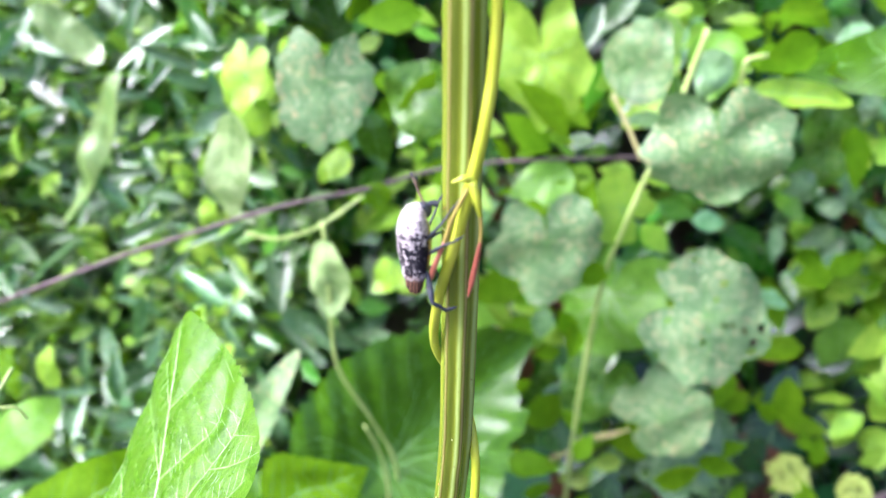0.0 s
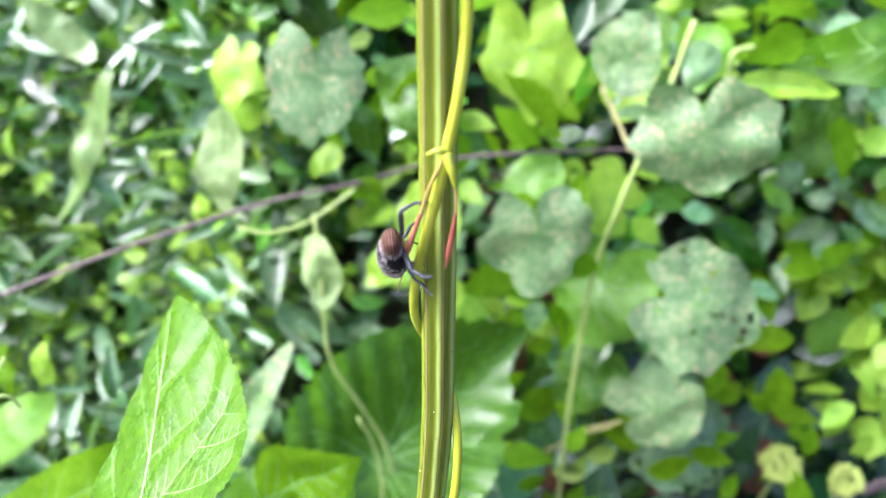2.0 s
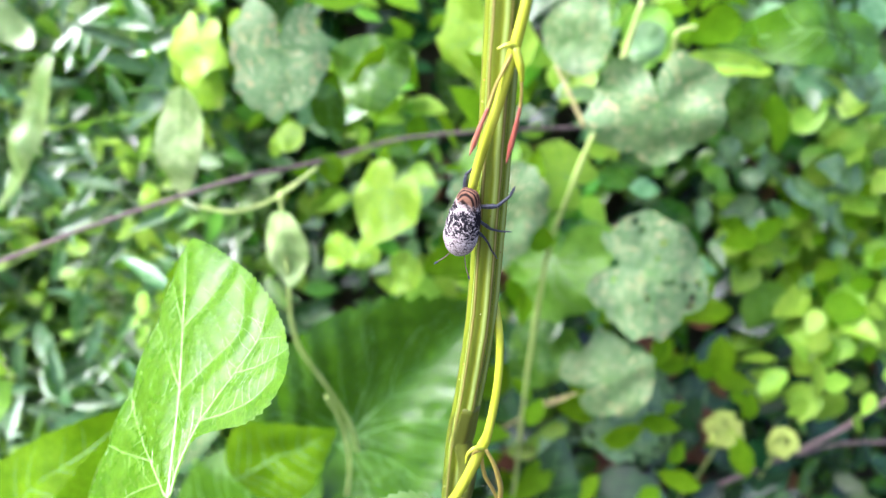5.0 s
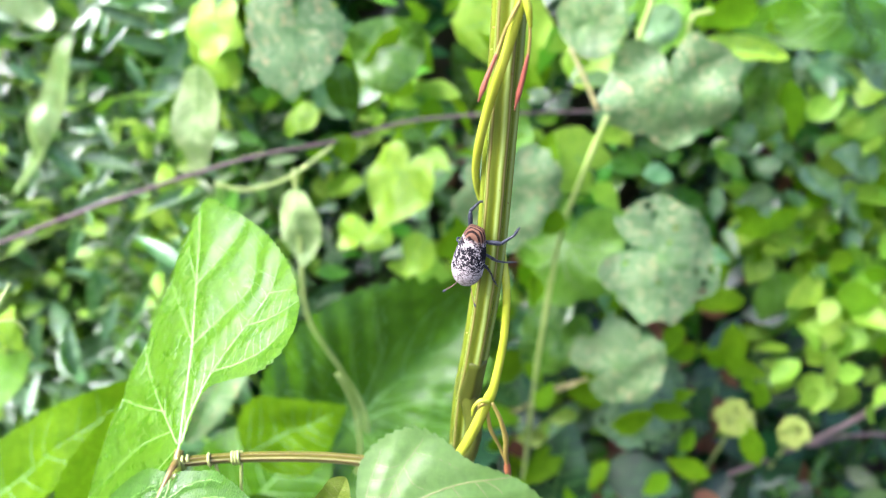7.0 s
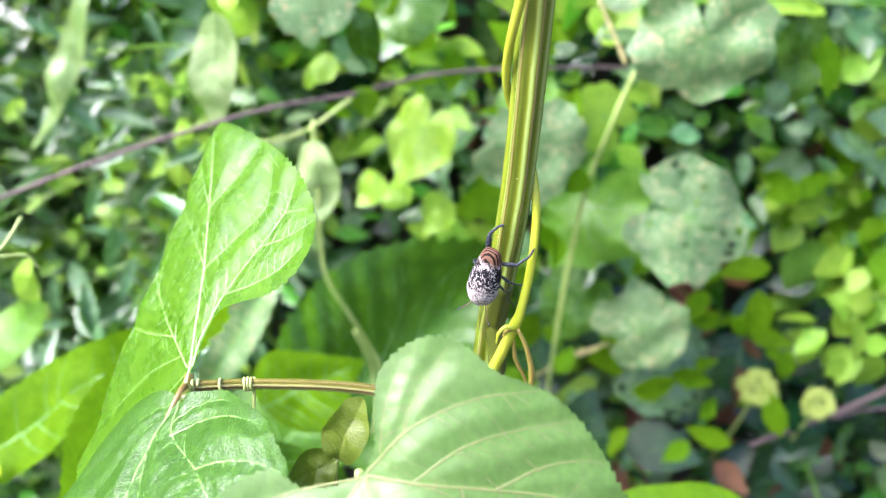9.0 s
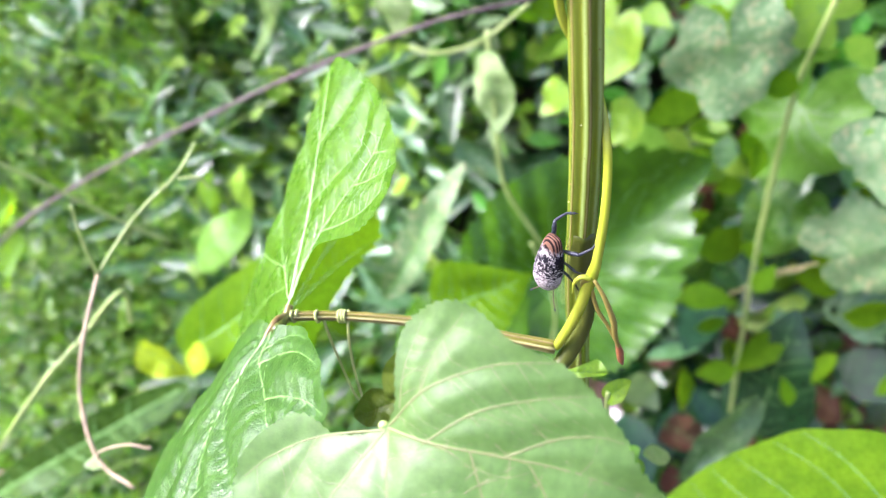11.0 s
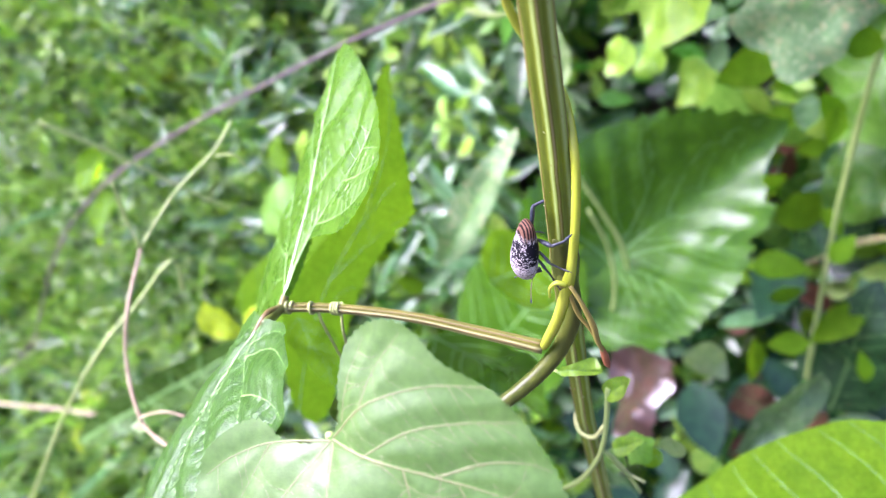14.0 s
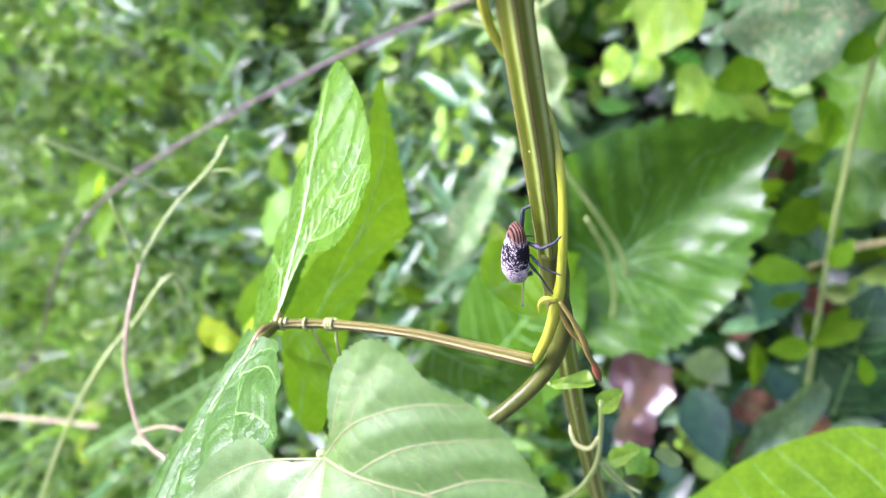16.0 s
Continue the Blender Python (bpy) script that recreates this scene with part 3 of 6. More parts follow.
# yellow vine that twines round the stem
VINE = [(0.002, 0.1045, 0.93), (0.0062, 0.105, 0.905), (0.0072, 0.107, 0.885), (0.0072, 0.1065, 0.870), (0.006, 0.105, 0.860), (0.0042, 0.1045, 0.851), (0.002, 0.1048, 0.841), (-0.0004, 0.106, 0.831),
        (-0.0015, 0.1085, 0.822), (-0.0012, 0.112, 0.8145), (0.001, 0.1155, 0.807), (0.0045, 0.1145, 0.799), (0.0062, 0.1105, 0.790), (0.0060, 0.1075, 0.779), (0.0044, 0.106, 0.767),
        (0.0032, 0.1062, 0.762), (-0.0002, 0.1075, 0.750), (-0.0042, 0.1082, 0.7405), (-0.0052, 0.1095, 0.7375)]
yv = new("yellow_vine")
off = Vector(VINE[0])
yv.location = off
tagged(yv, "thin yellow-green vine twined round the ridged stem", "vine")
part("stalk", tube([Vector(p) - off for p in VINE], [0.0008, 0.0008, 0.00085, 0.0009, 0.0009, 0.001, 0.0009, 0.0009, 0.00085, 0.0008, 0.0008, 0.0008, 0.00085, 0.0009, 0.001, 0.0013, 0.00125, 0.0011, 0.0008], 14, 8), M["vine"], yv)


def bract(points, radius, mat, name, label=""):
    return part(name, tube([Vector(p) - off for p in points], radius, 10, 6), M[mat], yv, label)


# upper joint: two small hooks and two buds on stalks
bract(((0.0042, 0.1040, 0.8515), (0.003, 0.1032, 0.8522), (0.0012, 0.1034, 0.8515)), [0.0006, 0.0005, 0.0002], "vine", "hook", "short yellow hook")
bract(((0.0042, 0.1036, 0.8515), (0.0050, 0.1028, 0.849), (0.0056, 0.1028, 0.8462)), [0.0008, 0.0007, 0.0003], "vine", "hook", "short yellow hook")
for pts in (((0.0038, 0.1038, 0.8505), (0.0016, 0.1035, 0.846), (0.0002, 0.1035, 0.8415), (-0.0012, 0.1035, 0.8375), (-0.0026, 0.1038, 0.8328)),
            ((0.0045, 0.1036, 0.8508), (0.0056, 0.1035, 0.846), (0.0057, 0.1035, 0.8415), (0.0051, 0.1035, 0.8375), (0.0040, 0.1037, 0.8312))):
    b = bract(pts[:3] + (pts[3],), [0.0003, 0.0003, 0.0003, 0.0004], "budstalk", "bud_stalk", "tan bud stalk")
    part("bud", tube([Vector(p) - off for p in (pts[2], pts[3], Vector(pts[3]).lerp(Vector(pts[4]), 0.5), pts[4])], [0.0003, 0.00048, 0.00055, 0.0001], 10, 8), M["bud"], b, "narrow reddish bud")
# lower joint: a curl and a withered pair of leaflets
bract(((0.003, 0.105, 0.7625), (0.0012, 0.1045, 0.7633), (-0.0002, 0.1046, 0.7615), (-0.0006, 0.1047, 0.7588)), [0.0006, 0.0005, 0.0004, 0.0002], "vine", "hook", "curled yellow hook")
bract(((0.0027, 0.1052, 0.7622), (0.0014, 0.1062, 0.7605), (0.0014, 0.1068, 0.7575)), [0.0006, 0.0005, 0.0002], "budstalk", "hook", "curled yellow hook")
w1 = bract(((0.0038, 0.105, 0.7622), (0.0058, 0.1045, 0.758), (0.0076, 0.1046, 0.7515), (0.0080, 0.1052, 0.7465), (0.0088, 0.106, 0.742)), [0.0004, 0.0005, 0.0007, 0.0006, 0.0004], "budstalk", "withered_leaflet", "withered yellow-brown leaflet")
w2 = bract(((0.0030, 0.106, 0.760), (0.0042, 0.1065, 0.753), (0.0064, 0.1068, 0.7478), (0.0086, 0.1065, 0.742)), [0.0004, 0.0005, 0.0004, 0.0003], "budstalk", "withered_leaflet", "withered yellow-brown leaflet")
part("dry_tip", tube([Vector(p) - off for p in ((0.0084, 0.1060, 0.7438), (0.0090, 0.1062, 0.7405), (0.0093, 0.1064, 0.7378), (0.0098, 0.1064, 0.7362))], [0.0004, 0.0009, 0.0008, 0.0001], 7, 5), M["dry"], w1, "crisp brown tip")

# side stem tied to the vine, with two leaves at its end
side = new("side_stem")
SIDE = [(-0.0052, 0.1085, 0.7385), (-0.020, 0.1095, 0.7405), (-0.036, 0.110, 0.743), (-0.0545, 0.1090, 0.7450), (-0.0675, 0.1057, 0.7475)]
off = Vector(SIDE[0])
side.location = off
tagged(side, "slender ridged side stem, tan and olive striped, tied by tendrils", "stem")
part("stalk", tube([Vector(p) - off for p in SIDE], [0.0014, 0.00125, 0.0011, 0.00105, 0.00105], 48, 10, 6, 0.13), M["twig"], side)
for cx, turns, gap, hang in ((-0.0662, 2.4, 0.0011, None), (-0.0605, 1.0, 0.0008, ((-0.059, 0.107, 0.742), (-0.058, 0.107, 0.729), (-0.057, 0.107, 0.72), (-0.056, 0.107, 0.717))), (-0.0548, 3.2, 0.00065, ((-0.054, 0.107, 0.74), (-0.055, 0.107, 0.729), (-0.055, 0.107, 0.717), (-0.055, 0.107, 0.707)))):
    pts = []
    for i in range(int(turns * 8) + 1):
        a = i / 8 * 2 * math.pi
        x = cx + gap * (i / 8 - turns / 2)
        s = (x - SIDE[3][0]) / (SIDE[4][0] - SIDE[3][0])
        y, z = SIDE[3][1] + s * (SIDE[4][1] - SIDE[3][1]), SIDE[3][2] + s * (SIDE[4][2] - SIDE[3][2])
        pts.append(Vector((x, y + 0.00135 * math.cos(a), z + 0.00135 * math.sin(a))) - off)
    part("tendril_coil", tube(pts, 0.00033, 8, 3), M["tendril"], side, "pale tendril wound round the stem")
    if hang:
        part("tendril_end", tube([pts[-1]] + [Vector(p) - off for p in hang], [0.0004, 0.00036, 0.0003, 0.00026, 0.0002], 7, 8), M["tendril"], side, "thin hanging tendril end")

def bent(p, a, b, side, radius, most):
    """Bends what lies beyond the line a-b of a blade downwards, round a roll of that radius, by at most so many degrees."""
    ux, uy = b[0] - a[0], b[1] - a[1]
    k = math.hypot(ux, uy)
    ux, uy = ux / k, uy / k
    nx, ny = (uy, -ux) if uy * side > 0 else (-uy, ux)
    qx, qy = p[0] - a[0], p[1] - a[1]
    d, s = qx * nx + qy * ny, qx * ux + qy * uy
    if d <= 0:
        return p
    most = radians(most)
    t = min(d / radius, most)
    rest = d - radius * t
    out = (radius + p[2]) * math.sin(t) + rest * math.cos(t)
    z = (radius + p[2]) * math.cos(t) - radius - rest * math.sin(t)
    return a[0] + ux * s + nx * out, a[1] + uy * s + ny * out, z


def near_leaf(name, label, base, tip, face, rim, veins, ladders, form, mat, vein_mat, vein=0.006, teeth=0.012, tooth=0.05, quilt=0.02, grain=0.016,
              stalk=None, stalk_mat="twig", stalk_r=0.001, ripple=0.02, thick=0.0, mesh=0.2):
    """A leaf close to the walker. rim: a few places round its edge; veins: (places, strength); ladders: pairs of veins joined by fine cross veins;
    form: bends the flat blade (unit: base to tip)."""
    base, tip = Vector(base), Vector(tip)
    length = (tip - base).length
    yv = (tip - base).normalized()
    zv = Vector(face)
    zv = (zv - yv * zv.dot(yv)).normalized()
    m = Matrix.Translation(base) @ Matrix((yv.cross(zv), yv, zv)).transposed().to_4x4()
    thing = new(name)
    thing.matrix_world = m
    tagged(thing, label, "leaf")
    seed = (base.x * 913 + base.z * 531 + base.y * 277) % 50
    rnd = random.Random(int(seed * 100))
    # the edge: a smooth closed run with small forward teeth
    loop = spline([(x, y, 0) for x, y in list(rim) + [rim[0]]], 24)[:-1]
    run, edge, last = 0.0, [], None
    for i, p in enumerate(loop):
        q, r = loop[(i + 1) % len(loop)], loop[i - 1]
        d = (q - r).normalized()
        run += (p - last).length if last else 0
        last = p
        saw = (run / tooth + 0.25 * noise.noise((run * 9, seed, 0))) % 1
        e = p + Vector((d.y, -d.x, 0)) * teeth * (saw - 0.4) * (0.6 + 0.8 * noise.noise((run * 6, 1, seed)))
        edge.append(Vector((e.x, e.y)))
    lo = Vector((min(e.x for e in edge), min(e.y for e in edge)))
    hi = Vector((max(e.x for e in edge), max(e.y for e in edge)))
    runs = [(np.array([(q.x, q.y) for q in spline([(x, y, 0) for x, y in pts], 8)]), w) for pts, w in veins]
    fine = []
    for i, j, n in ladders:
        a, b = runs[i][0], runs[j][0]
        for k in range(1, n):
            t = k / n + rnd.uniform(-0.25, 0.25) / n
            p, q = a[int(t * (len(a) - 1))], b[int(max(0.0, t - 0.06) * (len(b) - 1))]
            sway = rnd.uniform(-0.18, 0.18) * np.array((q[1] - p[1], p[0] - q[0]))
            fine.append((np.array([p + (q - p) * u + sway * math.sin(math.pi * u) + 0.08 * (p - q) * math.sin(2 * math.pi * u) * rnd.uniform(-1, 1) * 0.4 for u in np.linspace(0, 1, 8)]), mesh))
    marks = np.concatenate([r for r, w in runs])
    small = np.concatenate([r for r, w in fine]) if fine else marks

    def surface(x, y, lift=0.0):
        d = float(np.sqrt(((marks - (x, y)) ** 2).sum(1).min()))
        f = float(np.sqrt(((small - (x, y)) ** 2).sum(1).min()))
        z = quilt * (1 - math.exp(-(d / 0.05) ** 2)) + 0.25 * quilt * (1 - math.exp(-(f / 0.02) ** 2)) + ripple * noise.noise((3 * x + seed, 3 * y, seed)) * (0.3 + math.hypot(x, y))
        return Vector(form(x, y, z + lift)) * length

    pts = list(edge)
    rows = int((hi.y - lo.y) / (grain * 0.866)) + 1
    for r in range(rows):
        for c in range(int((hi.x - lo.x) / grain) + 1):
            pts.append(Vector((lo.x + (c + 0.5 * (r % 2)) * grain + rnd.uniform(-0.15, 0.15) * grain, lo.y + r * grain * 0.866 + rnd.uniform(-0.15, 0.15) * grain)))
    n = len(edge)
    v2, _, tris, _, _, _ = delaunay_2d_cdt(pts, [(i, (i + 1) % n) for i in range(n)], [], 1, 1e-5)
    bm = bmesh.new()
    vs = [bm.verts.new(surface(p.x, p.y)) for p in v2]
    for t in tris:
        bm.faces.new([vs[i] for i in t])
    for v in [v for v in bm.verts if not v.link_faces]:
        bm.verts.remove(v)
    bm.normal_update()
    if sum((f.normal.z for f in bm.faces), 0.0) < 0:
        bmesh.ops.reverse_faces(bm, faces=bm.faces)
    blade = part("blade", bm, M[mat], thing)
    if thick:
        s = blade.modifiers.new("thickness", "SOLIDIFY")
        s.thickness, s.offset = thick, -1

    def ridge(vb, line, w):
        last = None
        for i, (x, y) in enumerate(line):
            (x2, y2), (x1, y1) = line[min(i + 1, len(line) - 1)], line[max(i - 1, 0)]
            d = math.hypot(x2 - x1, y2 - y1) or 1
            half = vein * w * (1.1 - 0.75 * i / len(line))
            nx, ny = -(y2 - y1) / d * half, (x2 - x1) / d * half
            cur = [vb.verts.new(surface(x + nx * q, y + ny * q, half * h)) for q, h in ((1.2, -0.2), (0.6, 0.5), (0, 0.75), (-0.6, 0.5), (-1.2, -0.2))]
            if last:
                for k in range(4):
                    vb.faces.new((last[k], last[k + 1], cur[k + 1], cur[k]))
            last = cur
    for line, w in runs:
        one = bmesh.new()
        ridge(one, line, w)
        part("vein", one, M[vein_mat], thing)
    net = bmesh.new()
    for line, w in fine:
        ridge(net, line, w)
    if net.verts:
        tagged(part("venation", net, M[vein_mat], thing, "fine raised pale leaf veins"), kind="stuff")
    else:
        net.free()
    if stalk:
        inv = m.inverted()
        part("stalk", tube([inv @ Vector(p) for p in [tuple(base)] + list(stalk)], stalk_r, 10, 6), M[stalk_mat], thing, "slender leaf stalk")
    return thing


def folded_form(x, y, z):
    p = bent((x, y, z - 0.06 * max(0, x) ** 2), (0.0, 0.97), (0.38, 0.66), 1, 0.12, 40)
    p = bent(p, (0, 1.0), (-0.65, 0.08), -1, 0.10, 95)
    return bent(p, (0, 0), (0, 1), -1, 0.12, 12)


near_leaf("folded_leaf", "glossy bright green leaf folded back beside its midrib, pale veins", (-0.0669, 0.1077, 0.7494), (-0.0683, 0.1703, 0.7804), (-0.605, -0.355, 0.713),
          ((0.01, 0.0), (0.05, 0.1), (0.1, 0.175), (0.22, 0.175), (0.34, 0.16), (0.44, 0.19), (0.495, 0.25), (0.515, 0.32), (0.5, 0.40), (0.48, 0.48), (0.43, 0.58), (0.36, 0.685), (0.27, 0.79), (0.16, 0.9), (0.06, 0.99),
           (-0.02, 1.04), (-0.12, 1.02), (-0.25, 0.9), (-0.38, 0.77), (-0.52, 0.6), (-0.66, 0.42), (-0.78, 0.22), (-0.82, 0.02), (-0.76, -0.16), (-0.6, -0.28), (-0.4, -0.28), (-0.2, -0.18), (-0.05, -0.06)),
          [(((0, 0.0), (0.0, 0.2), (0, 0.38), (0.0, 0.63), (-0.01, 0.85), (-0.03, 1.01)), 1.0),
           (((0.01, 0.02), (0.04, 0.12), (0.12, 0.24), (0.27, 0.36), (0.37, 0.45), (0.41, 0.55)), 0.85),
           (((0, 0.38), (0.14, 0.44), (0.28, 0.51), (0.3, 0.67)), 0.6), (((0, 0.63), (0.1, 0.69), (0.21, 0.78)), 0.55),
           (((0.12, 0.24), (0.24, 0.23), (0.36, 0.24), (0.46, 0.29)), 0.6), (((0.27, 0.36), (0.38, 0.35), (0.5, 0.365)), 0.55), (((0.37, 0.45), (0.43, 0.435), (0.48, 0.42)), 0.45),
           (((-0.01, 0.02), (-0.14, 0.18), (-0.3, 0.39), (-0.38, 0.55), (-0.44, 0.68)), 0.8), (((0, 0.40), (-0.1, 0.56), (-0.22, 0.76), (-0.26, 0.88)), 0.6), (((-0.01, 0.66), (-0.07, 0.8), (-0.13, 0.98)), 0.5),
           (((-0.14, 0.18), (-0.36, 0.28), (-0.52, 0.36), (-0.7, 0.36)), 0.6), (((-0.06, 0.08), (-0.3, 0.1), (-0.55, 0.06), (-0.78, 0.02)), 0.6), (((-0.02, 0.0), (-0.25, -0.08), (-0.5, -0.2)), 0.5)],
          ((0, 1, 11), (1, 2, 14), (2, 3, 10), (4, 5, 11), (5, 6, 7), (0, 7, 14), (7, 8, 13), (8, 9, 9), (7, 10, 10), (10, 11, 10)),
          folded_form, "near", "vein", vein=0.0050, mesh=0.3, quilt=0.012, teeth=0.014, tooth=0.035, stalk=((-0.0672, 0.1065, 0.7484), (-0.0674, 0.1052, 0.7478)), stalk_r=0.0010)


near_leaf("backlit_leaf", "thin yellow-green leaf lit from behind", (-0.143, 0.165, 0.604), (-0.089, 0.234, 0.7396), (0.25, -0.85, 0.45),
          ((0.003, 1.007), (0.037, 0.928), (0.079, 0.844), (0.123, 0.742), (0.15, 0.676), (0.14, 0.635), (0.103, 0.552), (0.074, 0.428), (0.07, 0.255), (0.08, 0.076), (0.039, 0.003), (-0.04, 0.069), (-0.094, 0.231), (-0.11, 0.364), (-0.069, 0.493), (-0.01, 0.623), (-0.007, 0.788), (-0.007, 0.901), (-0.014, 0.967)),
          [(((-0.004, 0.016), (-0.024, 0.256), (-0.006, 0.45), (0.037, 0.639), (0.045, 0.833), (0.008, 0.987)), 1.0), (((-0.01, 0.432), (0.059, 0.552), (0.139, 0.665)), 0.7), (((0.024, 0.572), (0.077, 0.712), (0.111, 0.753)), 0.6), (((-0.021, 0.31), (0.032, 0.413), (0.064, 0.441)), 0.6)],
          ((0, 1, 5), (1, 2, 5)), lambda x, y, z: (x, y, z - 0.6 * x * x), "olive", "vein_green", vein=0.0013, teeth=0.012, tooth=0.04, quilt=0.004, grain=0.02, ripple=0.02, thick=0.0)


def drooping_form(x, y, z):
    return bent((x, y, z - 0.05 * y * y - 0.55 * max(0, -x - 0.25) * max(0, y - 0.38) - 0.45 * max(0, y - 0.5) ** 2), (0.10, 0.0), (0.06, 0.9), 1, 0.3, 17)


drooping = near_leaf("drooping_leaf", "wet dark green leaf arched along its midrib, puckered between veins", (-0.0642, 0.0949, 0.7535), (-0.0728, 0.0442, 0.7462), (-0.53, -0.075, 0.84),
          ((0.05, -0.03), (-0.1, 0.0), (-0.22, 0.03), (-0.32, 0.1), (-0.41, 0.17), (-0.52, 0.27), (-0.6, 0.38), (-0.65, 0.47), (-0.66, 0.6), (-0.6, 0.76), (-0.47, 0.88), (-0.3, 1.0), (0.0, 1.12), (0.3, 1.12), (0.6, 1.0),
           (0.88, 0.78), (1.02, 0.5), (1.03, 0.24), (0.9, 0.02), (0.68, -0.1), (0.42, -0.14), (0.22, -0.11)),
          [(((0.06, 0.0), (0.1, 0.2), (0.1, 0.5), (0.05, 0.8), (0.0, 1.08)), 1.0), (((0.04, 0.0), (0.0, 0.16), (-0.22, 0.37), (-0.37, 0.55), (-0.5, 0.72)), 0.8),
           (((0.0, 0.17), (-0.14, 0.14), (-0.27, 0.16), (-0.4, 0.22), (-0.49, 0.27)), 0.7), (((-0.22, 0.37), (-0.36, 0.38), (-0.5, 0.41), (-0.62, 0.47)), 0.7), (((-0.36, 0.54), (-0.46, 0.54), (-0.6, 0.62)), 0.55),
           (((0.1, 0.22), (0.01, 0.46), (-0.25, 0.71), (-0.42, 0.86)), 0.6), (((0.1, 0.5), (0.0, 0.7), (-0.2, 0.95)), 0.55), (((0.02, 0.1), (-0.08, 0.05), (-0.2, 0.06), (-0.28, 0.1)), 0.5),
           (((0.06, 0.02), (0.3, 0.17), (0.6, 0.38), (0.88, 0.66)), 0.6), (((0.1, 0.4), (0.32, 0.62), (0.58, 0.92)), 0.5), (((0.05, 0.0), (0.35, 0.0), (0.7, 0.06), (0.98, 0.22)), 0.55)],
          ((0, 1, 8), (1, 5, 10), (5, 6, 7), (2, 3, 7), (3, 4, 6), (7, 2, 5), (0, 8, 7), (8, 9, 9), (10, 8, 10)),
          drooping_form, "near_dark", "vein", vein=0.0056, mesh=0.3, quilt=0.024, teeth=0.010, tooth=0.05, ripple=0.03, stalk=((-0.0655, 0.0995, 0.7512), (-0.0674, 0.1050, 0.7478)), stalk_mat="curved", stalk_r=0.0012)


part("midrib_base", tube([drooping.matrix_world.inverted() @ Vector((-0.0674, 0.1050, 0.7478))] + [Vector(p) * 0.052 for p in ((0.05, -0.06, 0.004), (0.08, 0.05, -0.008), (0.09, 0.14, -0.016))], [0.0010, 0.0009, 0.0006, 0.0003], 10, 6), M["redstalk"], drooping, "reddish stalk running into the midrib")


def heart_form(x, y, z):
    r2 = x * x + y * y
    return x, y, z - 0.4 * max(0, y) ** 2 + 0.30 * min(0, y) ** 2 + 0.12 * x * x + 0.045 * (1 - math.exp(-r2 / 0.02))


near_leaf("heart_shaped_leaf", "pale waxy heart-shaped leaf with yellow veins and a toothed edge", (-0.0278, 0.0602, 0.7690), (0.0122, 0.0412, 0.7694), (-0.305, -0.631, 0.713),
          ((-0.01, 0.02), (-0.1, 0.035), (-0.24, 0.0), (-0.36, -0.015), (-0.46, 0.04), (-0.53, 0.15), (-0.525, 0.26), (-0.47, 0.38), (-0.46, 0.5), (-0.44, 0.6), (-0.38, 0.7), (-0.3, 0.79), (-0.2, 0.88), (-0.12, 1.0), (-0.1, 1.16),
           (0.05, 1.04), (0.25, 0.95), (0.5, 0.78), (0.7, 0.5), (0.78, 0.2), (0.75, -0.1), (0.65, -0.32), (0.5, -0.45), (0.35, -0.49), (0.2, -0.43), (0.09, -0.33), (0.08, -0.25), (0.1, -0.17), (0.06, -0.06)),
          [(((0, 0.03), (-0.03, 0.23), (-0.08, 0.46), (-0.12, 0.7), (-0.12, 1.08)), 1.0), (((-0.01, 0.03), (-0.2, 0.15), (-0.36, 0.34), (-0.45, 0.54)), 0.85), (((-0.02, 0.2), (-0.19, 0.34), (-0.3, 0.5), (-0.38, 0.66)), 0.7),
           (((-0.08, 0.47), (-0.2, 0.6), (-0.26, 0.72), (-0.27, 0.8)), 0.65), (((0.0, 0.03), (0.2, 0.14), (0.45, 0.3), (0.68, 0.45)), 0.85), (((0.01, 0.02), (0.14, -0.22), (0.28, -0.37), (0.4, -0.45)), 0.75), (((0.01, 0.02), (0.25, -0.05), (0.5, -0.12), (0.73, -0.1)), 0.8),
           (((-0.18, 0.13), (-0.34, 0.14), (-0.5, 0.2)), 0.6), (((-0.09, 0.06), (-0.26, 0.04), (-0.42, 0.05)), 0.55), (((-0.06, 0.36), (0.15, 0.5), (0.42, 0.72)), 0.65), (((-0.09, 0.55), (0.05, 0.7), (0.2, 0.92)), 0.55), (((0.14, -0.22), (0.35, -0.25), (0.62, -0.3)), 0.5)],
          ((0, 1, 4), (1, 2, 9), (2, 3, 8), (0, 3, 4), (0, 4, 8), (4, 6, 9), (5, 11, 6), (6, 11, 6), (7, 1, 6), (8, 7, 6), (0, 9, 6), (9, 10, 6), (4, 9, 5)),
          heart_form, "under", "vein_under", vein=0.0058, mesh=0.34, quilt=0.012, teeth=0.015, tooth=0.038, ripple=0.03, stalk=((-0.0282, 0.066, 0.758), (-0.034, 0.082, 0.738), (-0.05, 0.088, 0.70)), stalk_mat="greenvine", stalk_r=0.0008)
leaf("bright_leaf", "large smooth bright yellow-green leaf with pale midrib", "ovate", (0.1250, 0.1650, 0.6130), (0.0120, 0.1750, 0.5540), (0.0, -0.35, 0.93), "backlit",
     0.48, fold=(8, 8), cup=0.1, ripple=0.02, rings=12, around=80, veins="vein_green", vein=0.003)
